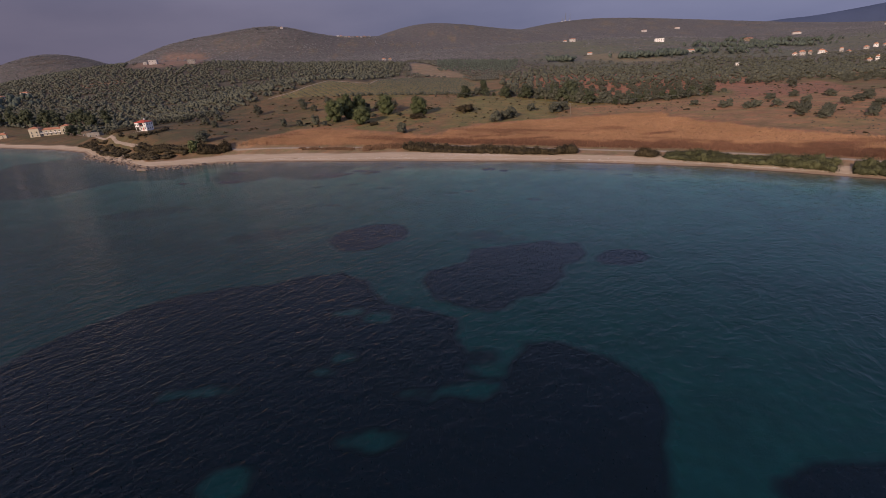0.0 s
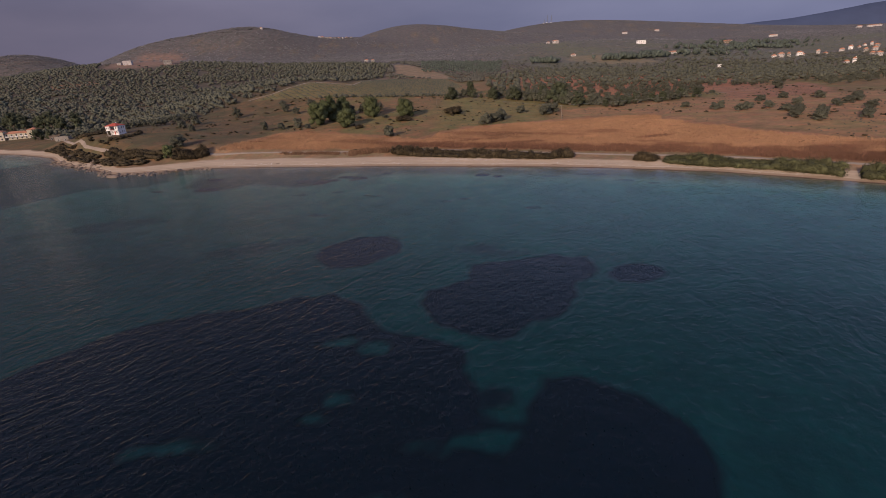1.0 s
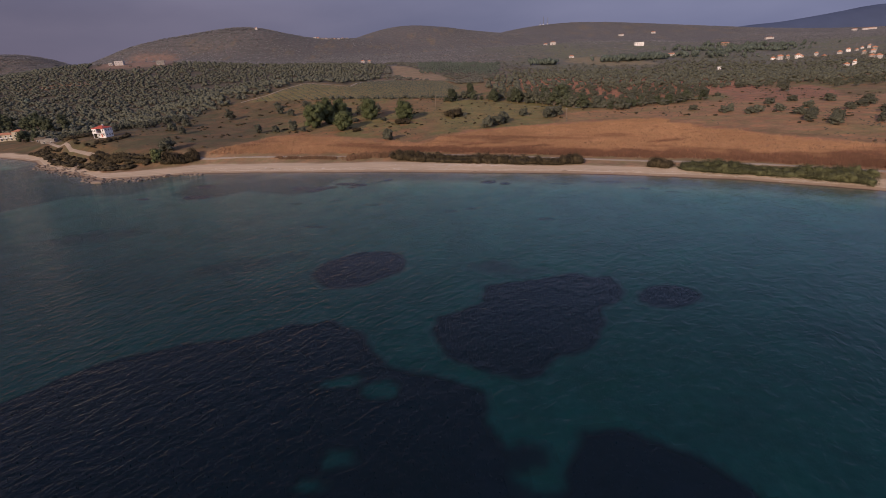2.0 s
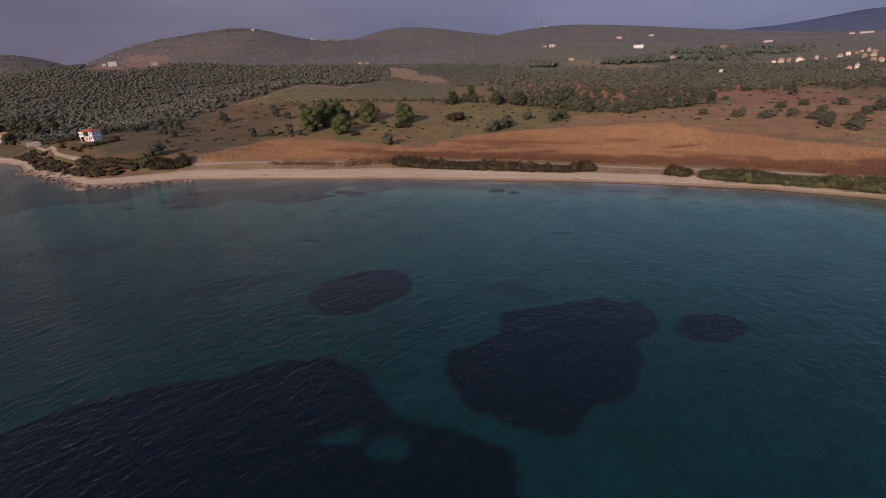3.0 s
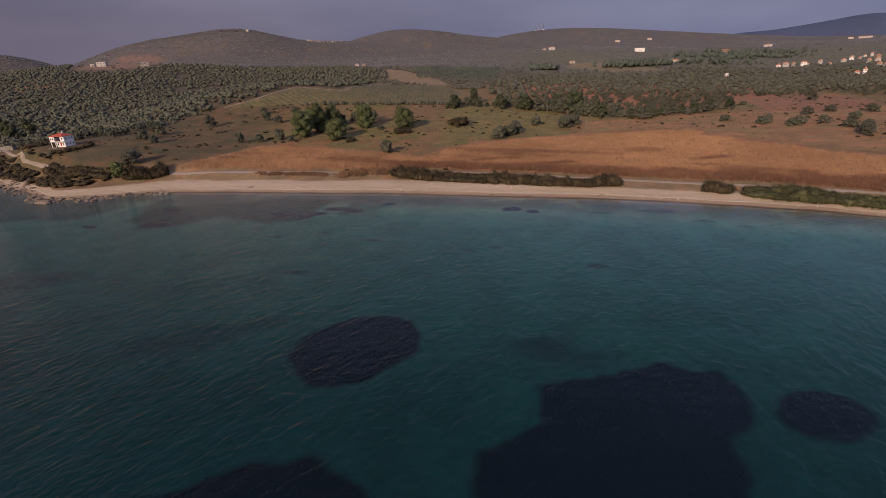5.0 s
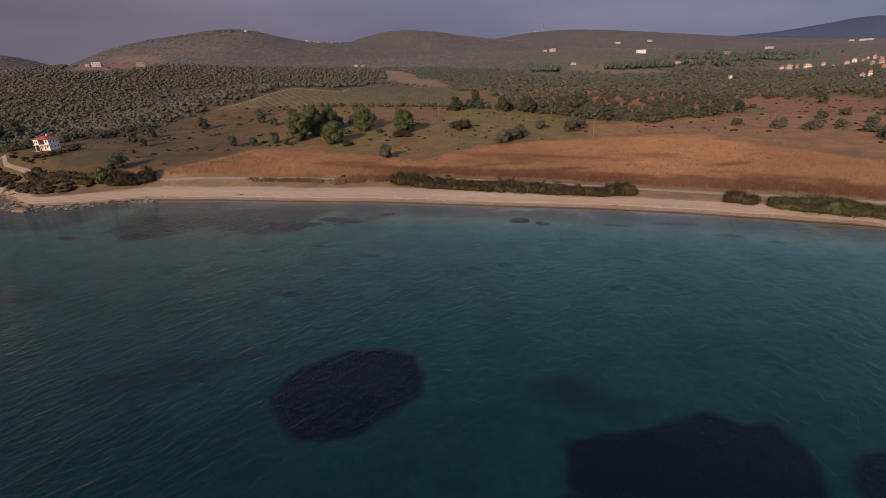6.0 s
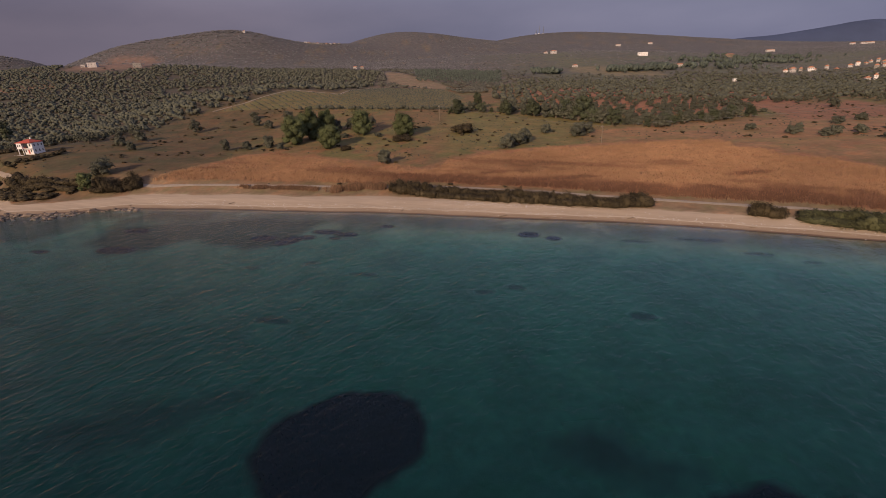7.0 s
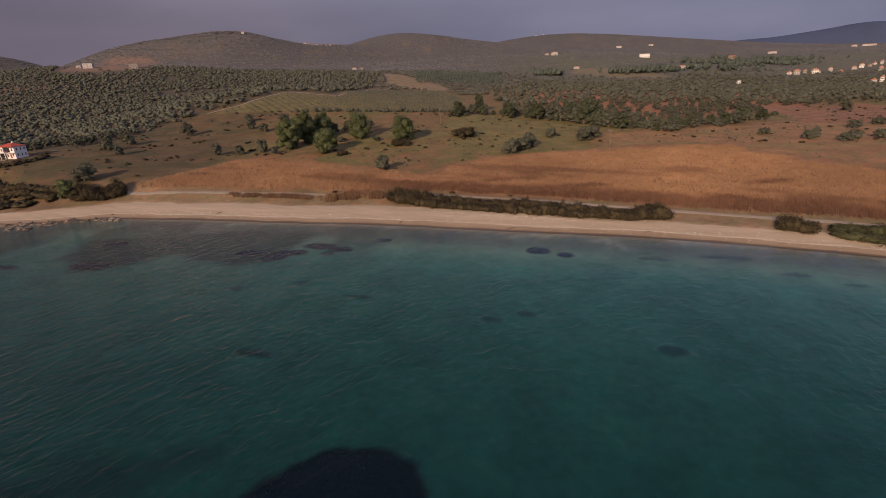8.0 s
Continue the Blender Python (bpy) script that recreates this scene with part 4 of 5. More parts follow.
# far scrub and woods over the hills and the plain
p = np.c_[rng.uniform(-1, 1, 560000), 560 + 2250 * rng.random(560000) ** 1.25]
p[:, 0] = p[:, 0] * (1.05 * p[:, 1] + 60)
n = fbm(p[:, 0], p[:, 1], 130.0, 101)
plain = smooth(60, 240, p[:, 0]) * (1 - smooth(1150, 1400, p[:, 1]))
chance = (0.25 + 0.6 * smooth(0.4, 0.62, n)) * (1 - 0.85 * plain) * np.clip(700 / p[:, 1], 0.25, 1.0)
chance = np.where((p[:, 1] < 960) & (p[:, 0] < -20), chance * 0.12, chance)
for outline in (LEFT_GROVE, VINEYARD, TAN_FIELD, PALE_FIELD, RIGHT_GROVE, GRID_GROVE):
    chance[depth_in(outline, p[:, 0], p[:, 1]) > -3] *= 0.0 if outline is not LEFT_GROVE else 0.35
for hx, hy in ((-469, 922), (-484, 924), (-403, 922), (-69, 1008), (-56, 1001), (361, 1198), (528, 1114), (502, 925), (323, 955), (776, 1188)):
    chance[(np.abs(p[:, 0] - hx) < 14) & (p[:, 1] > hy - 50) & (p[:, 1] < hy + 12)] = 0
chance[depth_in(QUARRY, p[:, 0], p[:, 1]) > 0] *= 0.15
p = p[(rng.random(len(p)) < chance) & clear_of_homes(p) & ((p[:, 0] > 150) | (p[:, 1] < 1560)) & (p[:, 1] < 2700)]
middle, distant = p[p[:, 1] < 950], p[p[:, 1] >= 950]
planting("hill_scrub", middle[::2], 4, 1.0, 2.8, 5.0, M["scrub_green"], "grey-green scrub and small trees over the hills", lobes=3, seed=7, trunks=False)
planting("far_woods", distant, 0, 1.0, 1.3, 4.2, M["wood_hazed"], "low woods over the far hills, greyed in colour for haze", lobes=1, kinds=12, seed=8, trunks=False, spread=(0.5, 1.5))
p = np.concatenate([np.c_[rng.normal(x, sx, n), rng.normal(y, sy, n)] for x, y, sx, sy, n in ((250, 868, 11, 8, 45), (385, 868, 22, 8, 80), (445, 885, 16, 8, 60), (550, 910, 40, 12, 40), (641, 1020, 40, 14, 60), (790, 1115, 50, 14, 90), (900, 1190, 60, 14, 60), (-600, 640, 70, 25, 120))])
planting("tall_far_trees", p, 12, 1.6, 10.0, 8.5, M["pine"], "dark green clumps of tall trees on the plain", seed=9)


# ---- hedges behind the beach ----
def hedge(line, deep, tall, leaves, seed, label, material=None, size=0.3):
    """A wind-cut hedge: overlapping lumps, clothed in small leaves down to the ground, over woody stems."""
    r = np.random.default_rng(seed)
    c, radii, bm = [], [], bmesh.new()
    thing = new("hedge")
    for x, y, a in along(line, 1.4):
        for side in (-0.3, 0.3):
            o = side * deep + r.normal(0, 0.3)
            px, py, h = x - math.sin(a) * o, y + math.cos(a) * o, tall * r.uniform(0.65, 1.1) * (0.8 + 0.4 * value_noise(np.array([x / 7.0]), np.array([y / 7.0]), seed)[0])
            z = land_at(px, py)
            h *= 0.68 + 0.36 * float(smooth(0.25, 0.6, value_noise(np.array([px / 4.0]), np.array([py / 4.0]), seed + 5)[0]))
            c.append((px, py, z + h * 0.35))
            radii.append((r.uniform(1.5, 2.4), r.uniform(1.5, 2.2) * deep / 4.5, h * 0.66))
            limb(bm, (px, py, z - 0.3), (px + 0.2, py, z + h * 0.6), 0.09, 0.03, 4)
    tagged(part("stems", bm, M["bark"], thing), kind="stuff")
    shape = with_leaves(lumps(r, c, np.array(radii) * 0.68, True, 0.22), leaf_quads(r, c, radii, int(leaves * 0.8), size, upper=-0.75, jitter=0.45, shell=(0.62, 1.1)))
    ob = new("foliage", mesh_of("foliage", *shape, material or M["hedge"], smooth=True))
    ob.parent = thing
    return tagged(thing, label, "hedge", "hedges behind the beach")


hedge([(-4, 236.5), (9, 227), (27, 217.5), (46, 208), (62, 201), (69, 200)], 6.4, 3.1, 40000, 1, "long dark green wind-cut hedge at the back of the beach")
hedge([(90.5, 185), (95.5, 181)], 4.5, 3.4, 5000, 2, "short dark green shrub clump beside the beach")
hedge([(99, 178.5), (107, 172), (118, 163.5), (129, 153.5), (137, 145)], 6.4, 3.3, 34000, 3, "thick green hedge bordering the sandy beach", M["hedge_green"])
hedge([(141, 140), (152, 130), (166, 116)], 5.5, 3.5, 13000, 4, "dark green hedge beyond a gap in the beach hedge", M["hedge_green"])
hedge([(-165, 288), (-150, 273), (-136, 267.5), (-124, 263.5)], 5.0, 3.0, 9000, 5, "dark scrubby hedge along the headland track")
hedge([(-118, 262.5), (-109, 262), (-103, 265)], 5.5, 3.9, 14000, 6, "rounded dark green hedge by the dirt track")



# ---- reeds ----
def reed_bed(count):
    """Dry reeds: upright tapering stalks in tufts, straw and dark red-brown by stretches."""
    r = np.random.default_rng(21)
    p = np.c_[r.uniform(-100, 215, count * 2), r.uniform(110, 313, count * 2)]
    n = fbm(p[:, 0], p[:, 1], 11.0, 33)
    inner = depth_in(REEDS, p[:, 0], p[:, 1]) + 4 * (n - 0.5)
    far_side = smooth(14, 24, np.min([np.hypot(p[:, 0] - x, p[:, 1] - y) for x, y, a in along(TRACK, 4.0)], 0))
    p = p[(inner > 0.3) & (r.random(len(p)) > far_side * (1 - smooth(0, 12, inner + 10 * (n - 0.5))))]
    u, w = 0.88 * p[:, 0] - 0.47 * p[:, 1], 0.47 * p[:, 0] + 0.88 * p[:, 1]
    n, n2 = fbm(u * 0.3, w, 11.0, 35), fbm(u * 0.5, w, 4.0, 36)
    front = np.min([np.hypot(p[:, 0] - x, p[:, 1] - y) for x, y, a in along(TRACK, 3.0)], 0)
    dark = (1 - smooth(11, 20, front + 11 * (n2 - 0.5))) * smooth(-25, 5, p[:, 0]) * 1.0 + smooth(0.56, 0.70, n) * 0.7
    for sx, sy, ra, rb in ((-82, 281, 7, 3), (126, 191, 7, 5), (137, 177, 12, 7), (116, 221, 8, 3), (36, 247, 12, 3), (155, 170, 16, 9), (58, 232, 14, 3)):
        dark = np.maximum(dark, (1 - smooth(0.5, 1.3, np.hypot((p[:, 0] - sx) / ra, (p[:, 1] - sy) / rb) + 1.2 * (n2 - 0.5))) * 0.95)
    col = np.array([0.280, 0.159, 0.090]) + (np.array([0.130, 0.066, 0.042]) - np.array([0.280, 0.159, 0.090])) * np.clip(dark, 0, 1)[:, None]
    col = col * r.uniform(0.9, 1.1, (len(p), 1))
    k = np.repeat(np.arange(len(p)), 5)
    z = land(p[:, 0], p[:, 1])
    root = np.c_[p, z - 0.1][k] + np.c_[r.normal(0, 0.45, (len(k), 2)), np.zeros(len(k))]
    h = r.uniform(0.5, 1.0, len(k)) * (0.6 + 0.6 * n2[k]) * (1.6 - 0.7 * smooth(6, 26, front))[k]
    tip = root + np.c_[r.normal(0.05, 0.2, (len(k), 2)), h]
    a = r.normal(-0.4, 0.45, len(k))
    side = np.c_[np.cos(a), np.sin(a), 0 * a] * r.uniform(0.03, 0.065, (len(k), 1))
    v = np.stack([root - side, root + side, tip + side * 0.5, tip - side * 0.5], 1).reshape(-1, 3)
    ob = new("reeds", mesh_of("reeds", v, np.arange(len(v)).reshape(-1, 4), M["reed"], np.repeat(col, 20, 0)))
    return tagged(ob, "dense dry orange-brown reeds behind the beach", "reeds", kind="stuff")


reed_bed(66000)


def reed_strip(line, deep, tall, count, seed, label):
    """A strip of standing dry reeds, the stalks splayed and bent at the tip, thicker in clumps."""
    r = np.random.default_rng(seed)
    spine = np.array([(x, y) for x, y, a in along(line, 0.5)])
    p = spine[r.integers(0, len(spine), count * 2)] + r.normal(0, deep * 0.33, (count * 2, 2)) * (0.6, 1.0)
    n = value_noise(p[:, 0] / 2.2, p[:, 1] / 2.2, seed)
    p, n = p[n > 0.34][:count], n[n > 0.34][:count]
    root = np.c_[p, land(p[:, 0], p[:, 1]) - 0.1]
    tip = root + np.c_[r.normal(0.1, 0.3, (len(p), 2)), tall * r.uniform(0.5, 1.0, len(p)) * (0.6 + 0.5 * n)]
    a = r.normal(-0.4, 0.5, len(p))
    side = np.c_[np.cos(a), np.sin(a), 0 * a] * r.uniform(0.05, 0.10, (len(p), 1))
    v = np.stack([root - side, root + side, tip + side * 0.5, tip - side * 0.5], 1).reshape(-1, 3)
    col = np.array([0.135, 0.080, 0.050]) * r.uniform(0.6, 1.5, (len(p), 1))
    ob = new("reed_strip", mesh_of("reed_strip", v, np.arange(len(v)).reshape(-1, 4), M["reed"], np.repeat(col, 4, 0)))
    return tagged(ob, label, "reeds", kind="stuff")


reed_strip([(-26, 239.5), (-15, 240), (-5, 237.5)], 2.6, 2.6, 4200, 7, "tall dry straw-coloured reeds between beach and track")
reed_strip([(-62, 254), (-42, 247.5), (-28, 241.5)], 1.8, 1.4, 3600, 8, "low dry brown reeds along the track's edge")


# ---- buildings ----
def slab(x0, y0, z0, x1, y1, z1):
    bm = bmesh.new()
    box(bm, x0, y0, z0, x1, y1, z1)
    return bm


def hip_roof(x0, y0, x1, y1, z, rise, over=0.5, thick=0.16):
    """A hipped roof with eaves, and its board underneath."""
    bm = bmesh.new()
    x0, y0, x1, y1 = x0 - over, y0 - over, x1 + over, y1 + over
    box(bm, x0, y0, z, x1, y1, z + thick)
    w, d = x1 - x0, y1 - y0
    i = min(w, d) / 2
    base = [bm.verts.new(c) for c in ((x0, y0, z + thick), (x1, y0, z + thick), (x1, y1, z + thick), (x0, y1, z + thick))]
    cx, cy = (x0 + x1) / 2, (y0 + y1) / 2
    if w >= d:
        a, b = bm.verts.new((x0 + i, cy, z + rise)), bm.verts.new((x1 - i + 0.01, cy, z + rise))
        for f in ((base[0], base[1], b, a), (base[1], base[2], b), (base[2], base[3], a, b), (base[3], base[0], a)):
            bm.faces.new(f)
    else:
        a, b = bm.verts.new((cx, y0 + i, z + rise)), bm.verts.new((cx, y1 - i + 0.01, z + rise))
        for f in ((base[0], base[1], a), (base[1], base[2], b, a), (base[2], base[3], b), (base[3], base[0], a, b)):
            bm.faces.new(f)
    return bm


def window(parent, face, along_x, z, w, h, name="window"):
    """A window in a wall's face: a raised frame round a dark pane. face: ("y", -4.0, -1) is the wall y = -4 that looks to -y."""
    axis, at, out = face
    bm = bmesh.new()
    f = 0.09

    def put(u0, v0, u1, v1, near, far):
        lo, hi = sorted((at + out * near, at + out * far))
        if axis == "y":
            box(bm, u0, lo, v0, u1, hi, v1)
        else:
            box(bm, lo, u0, v0, hi, u1, v1)

    put(along_x - w / 2, z, along_x - w / 2 + f, z + h, -0.02, 0.06)
    put(along_x + w / 2 - f, z, along_x + w / 2, z + h, -0.02, 0.06)
    put(along_x - w / 2 + f, z + h - f, along_x + w / 2 - f, z + h, -0.02, 0.06)
    put(along_x - w / 2 + f, z, along_x + w / 2 - f, z + f, -0.02, 0.06)
    frame_part = part(name, bm, M["wall"], parent)
    bm = bmesh.new()
    put(along_x - w / 2 + f, z + f, along_x + w / 2 - f, z + h - f, 0.0, 0.02)
    part("pane", bm, M["glass_dark"], frame_part, "dark glass pane")


def house(x, y, turn, w, d, floors, label, wall="wall", roof="terracotta", flat=False, per_floor=3, group="", rise=1.6, drop=0.4, chimney=True):
    """A rendered house with windows on all sides and a tiled hipped or flat roof."""
    thing = new("house")
    top = 3.0 * floors + 0.3
    part("wall", slab(-w / 2, -d / 2, -2.0, w / 2, d / 2, top), M[wall], thing)
    if flat:
        bm = bmesh.new()
        for c in ((-w / 2 - 0.1, -d / 2 - 0.1, w / 2 + 0.1, -d / 2 + 0.2), (-w / 2 - 0.1, d / 2 - 0.2, w / 2 + 0.1, d / 2 + 0.1), (-w / 2 - 0.1, -d / 2 + 0.2, -w / 2 + 0.2, d / 2 - 0.2), (w / 2 - 0.2, -d / 2 + 0.2, w / 2 + 0.1, d / 2 - 0.2)):
            box(bm, c[0], c[1], top, c[2], c[3], top + 0.7)
        part("parapet", bm, M[wall], thing)
    else:
        part("roof", hip_roof(-w / 2, -d / 2, w / 2, d / 2, top, rise), M[roof], thing, "tiled roof")
        if chimney:
            part("chimney", slab(w * 0.18, d * 0.1, top + 0.3, w * 0.18 + 0.6, d * 0.1 + 0.6, top + rise + 0.5), M[wall], thing)
    for k in range(floors):
        for n in range(per_floor):
            u = (n + 0.5) / per_floor - 0.5
            for face, span in ((("y", -d / 2, -1), w), (("x", w / 2, 1), d), (("x", -w / 2, -1), d)):
                window(thing, face, u * span, 3.0 * k + 1.0, 1.1, 1.4)
    part("door", slab(-0.5, -d / 2 - 0.06, 0, 0.5, -d / 2 - 0.01, 2.1), M["pole"], thing, "wooden door")
    thing.matrix_basis = pose(x, y, land_at(x, y) - drop, 0, 0, turn)
    return tagged(thing, label, "house", group)


def shore_house(x, y, turn):
    """The white two-storey house above the headland: an upper bay over a porch, a balcony with a dark panel for its
    recess's shade, a red hipped roof.
    """
    thing = new("house")
    part("wall", slab(-1.4, -3.6, -2.2, 5.2, 4.2, 6.2), M["wall"], thing)
    part("bay", slab(-5.2, -4.6, 3.1, -1.4, 3.6, 6.2), M["wall"], thing)
    part("rear_wall", slab(-5.0, -0.6, -2.2, -1.4, 3.4, 3.1), M["wall"], thing)
    part("floor_slab", slab(-5.5, -4.9, 2.85, 5.5, -3.6, 3.1), M["wall"], thing)
    for px in (-5.0, -1.7):
        part("porch_column", slab(px, -4.5, -1.6, px + 0.35, -4.15, 2.85), M["wall"], thing)
    # flat dark panel on the wall stands in for a recess's shade
    part("balcony_recess", slab(-1.2, -3.66, 3.2, 2.0, -3.61, 5.9), M["glass_dark"], thing, "flat dark panel painted as the shade of a balcony recess")
    rail = part("balcony_rail", slab(-1.3, -4.88, 4.0, 2.2, -4.78, 4.08), M["tiles"], thing, "dark red balcony rail")
    for k in range(9):
        part("baluster", slab(-1.2 + 0.4 * k, -4.85, 3.1, -1.16 + 0.4 * k, -4.81, 4.0), M["tiles"], rail)
    part("roof", hip_roof(-5.2, -4.6, 5.2, 4.2, 6.2, 1.9, 0.35, 0.2), M["tiles"], thing, "bright red tiled hipped roof")
    part("chimney", slab(0.6, 0.2, 6.6, 1.3, 0.9, 8.9), M["wall"], thing)
    part("terrace", slab(-6.4, -6.8, -2.6, -0.4, -4.9, -0.6), M["wall"], thing, "white terrace wall")
    for u, z in ((-4.3, 3.9), (-2.6, 3.9)):
        window(thing, ("y", -4.6, -1), u, z, 0.9, 1.4)
    for u in (-2.0, 0.6, 2.9):
        for z in (0.9, 4.0):
            window(thing, ("x", 5.2, 1), u, z, 0.95, 1.5)
    for u, z in ((-0.2, 0.7), (3.6, 0.9), (3.6, 4.0)):
        window(thing, ("y", -3.6, -1), u, z, 1.1, 1.5)
    part("door", slab(1.4, -3.68, 0, 2.5, -3.62, 2.2), M["tiles"], thing, "red-brown door")
    thing.matrix_basis = pose(x, y, land_at(x, y) + 0.2, 0, 0, turn) @ Matrix.Diagonal((0.74, 0.74, 0.8, 1))
    return tagged(thing, "white two-storey house with a red tiled roof above the beach", "house")


shore_house(-176, 320, -14)


def hotel(x, y, turn):
    """A long cream building: two higher end wings and a lower middle with arched loggias."""
    thing = new("hotel")
    for x0, x1, d0, top in ((-21, -11, -5.5, 8.6), (11, 21, -5.5, 8.6), (-11, 11, -3.5, 6.2)):
        part("wall", slab(x0, d0, -2.0, x1, 6, top), M["cream"], thing)
        part("roof", hip_roof(x0, d0, x1, 6, top, 1.9), M["terracotta"], thing, "orange tiled roof")
        n = 2 if x1 - x0 < 12 else 5
        for k in range(int(top // 3)):
            for j in range(n):
                window(thing, ("y", d0, -1), x0 + (j + 0.5) * (x1 - x0) / n, 3.0 * k + 0.6, 1.5, 1.9)
            if x1 == 21:
                for j in range(3):
                    window(thing, ("x", x1, 1), -3.5 + 3.6 * j, 3.0 * k + 0.8, 1.2, 1.5)
    for j in range(5):
        bx = -11 + (j + 0.5) * 4.4
        part("balcony", slab(bx - 1.6, -5.0, 2.8, bx + 1.6, -3.5, 3.0), M["wall"], thing)
        part("balcony_front", slab(bx - 1.6, -5.0, 3.0, bx + 1.6, -4.88, 3.9), M["wall"], thing)
    thing.matrix_basis = pose(x, y, land_at(x, y) - 0.2, 0, 0, turn) @ Matrix.Diagonal((0.7, 0.7, 0.78, 1))
    return tagged(thing, "long cream hotel with orange roofs behind the far beach", "hotel")


hotel(-312, 423, 20)
house(-262, 392, 15, 7, 5, 1, "small grey stone shed beside the track", "rock", "terracotta", True, 2)
house(-247, 378, 5, 9, 6, 1, "low grey stone outbuilding beside the dirt track", "stone", "terracotta", True, 2, drop=1.2)
house(-355, 425, 25, 5, 4, 1, "small pale hut at the edge of the far beach", "cream", "terracotta", False, 1)
house(-575, 700, 10, 16, 8, 1, "long low white building among distant trees", "pale", "terracotta", False, 3)
house(-548, 715, 10, 9, 8, 1, "small white building among distant trees", "pale", "terracotta", False, 2)
house(-469, 922, 10, 13, 9, 2, "white hillside villa beside bare red earth", "pale", "terracotta", True, 3)
house(-484, 924, 10, 6, 7, 1, "low white annexe beside the hillside villa", "pale", "terracotta", True, 2)
house(-403, 922, 20, 12, 8, 2, "pale unfinished house on the bare red slope", "stone", "terracotta", True, 3)
house(361, 1198, -10, 13, 9, 2, "pale farmhouse with an orange roof on the far plain", "pale", "terracotta", False, 4)
house(344, 1201, -10, 8, 7, 1, "small white outbuilding by the far farmhouse", "pale", "terracotta", False, 2)
house(528, 1114, -15, 19, 10, 2, "large bright white house on the far plain", "wall", "terracotta", True, 5)
house(502, 925, -10, 15, 8, 1, "long low house with an orange roof on the plain", "pale", "terracotta", False, 5)
house(323, 955, -10, 9, 6, 1, "small white house at the field's edge", "pale", "terracotta", False, 2)
house(-69, 1008, 0, 7, 6, 1, "pale house half hidden in the olive groves", "pale", "terracotta", False, 3)
house(-56, 1001, 0, 6, 6, 1, "small pale house half hidden in the groves", "stone", "terracotta", False, 2)
house(776, 1188, -20, 18, 9, 2, "grey-roofed pale house on the far plain", "rock", "terracotta", False, 3)
house(1127, 1509, -20, 22, 12, 2, "distant white house at the foot of the hills", "pale", "terracotta", False, 3)
house(920, 2095, -20, 20, 10, 2, "distant pale building on the hillside", "pale", "terracotta", False, 4)
house(1080, 2142, -20, 18, 10, 2, "distant pale house high on the hillside", "pale", "terracotta", False, 4)
house(462, 719, -10, 4, 4, 1, "tiny white pump house among the olive trees", "wall", "terracotta", True, 1)
house(-358, 1396, 0, 6, 6, 1, "tiny white chapel on the hilltop", "pale", "terracotta", False, 1)
for x, y in ((1629, 1755), (1673, 1759), (1700, 1768), (1725, 1777)):
    house(x, y, -25, 16, 9, 2, "distant white house at the foot of the blue mountain", "pale", "terracotta", False, 3, "distant houses below the mountain")
SETTLEMENT = "white house with an orange roof in the far settlement"
for k, (x, y) in enumerate(HOMES):
    house(x, y, -25 + 17 * math.sin(k * 2.3), 6.4 + 2.2 * math.sin(k * 1.9), 5.5, 2 if k % 3 else 1, SETTLEMENT, ("wall", "pale", "stone", "pale")[k % 4], "terracotta", False, 3, "houses of the far settlement", 2.4)
VILLAGE = "tiny white house of the village on the ridge"
for k, (x, y) in enumerate([(-228, 1490), (-220, 1493), (-208, 1498), (-199, 1503), (-188, 1509), (-177, 1519), (-167, 1530), (-158, 1545), (-146, 1566)]):
    house(x, y, 9 * k, 6 + 2 * math.sin(k), 5, 1, VILLAGE, "pale" if k % 3 == 0 else "stone", "terracotta", k % 2 == 0, 2, "houses of the ridge village", 1.6, 1.4)


# ---- poles, wires, masts ----
def utility_pole(x, y, tall, turn):
    thing = new("utility_pole")
    bm = bmesh.new()
    limb(bm, (0, 0, -0.8), (0, 0, tall), 0.17, 0.11, 8, 0.0)
    part("post", bm, M["pole"], thing)
    part("crossarm", slab(-1.1, -0.06, tall - 0.7, 1.1, 0.06, tall - 0.56), M["pole"], thing)
    for u in (-0.95, 0.0, 0.95):
        bm = bmesh.new()
        limb(bm, (u, 0, tall - 0.56), (u, 0, tall - 0.3), 0.06, 0.05, 6)
        part("insulator", bm, M["wall"], thing)
    z = land_at(x, y)
    thing.matrix_basis = pose(x, y, z, 0, 0, turn)
    tagged(thing, "weathered wooden utility pole with a crossarm", "pole", "utility poles")
    return [thing.matrix_basis @ Vector((u, 0, tall - 0.3)) for u in (-0.95, 0.0, 0.95)]


def wires(starts, ends, sag=1.2):
    for a, b in zip(starts, ends):
        bm = bmesh.new()
        p = [a.lerp(b, k / 12) - Vector((0, 0, sag * 4 * (k / 12) * (1 - k / 12))) for k in range(13)]
        rings = [[bm.verts.new(u + Vector((0.014 * math.cos(w), 0, 0.014 * math.sin(w)))) for w in (0.5, 2.6, 4.7)] for u in p]
        for u, v in zip(rings, rings[1:]):
            for i in range(3):
                bm.faces.new((u[i], u[(i + 1) % 3], v[(i + 1) % 3], v[i]))
        me = bpy.data.meshes.new("power_line")
        bm.to_mesh(me)
        bm.free()
        me.materials.append(M["wire"])
        tagged(new("power_line", me), "thin grey power line sagging between two poles", "wire", "power lines")


POLES = [utility_pole(x, y, h, a) for x, y, h, a in ((24.6, 371, 9.0, 50), (93.5, 291.5, 8.0, 30), (420, 330, 8.5, 80))]
wires(POLES[0], POLES[1])
wires(POLES[1], POLES[2])


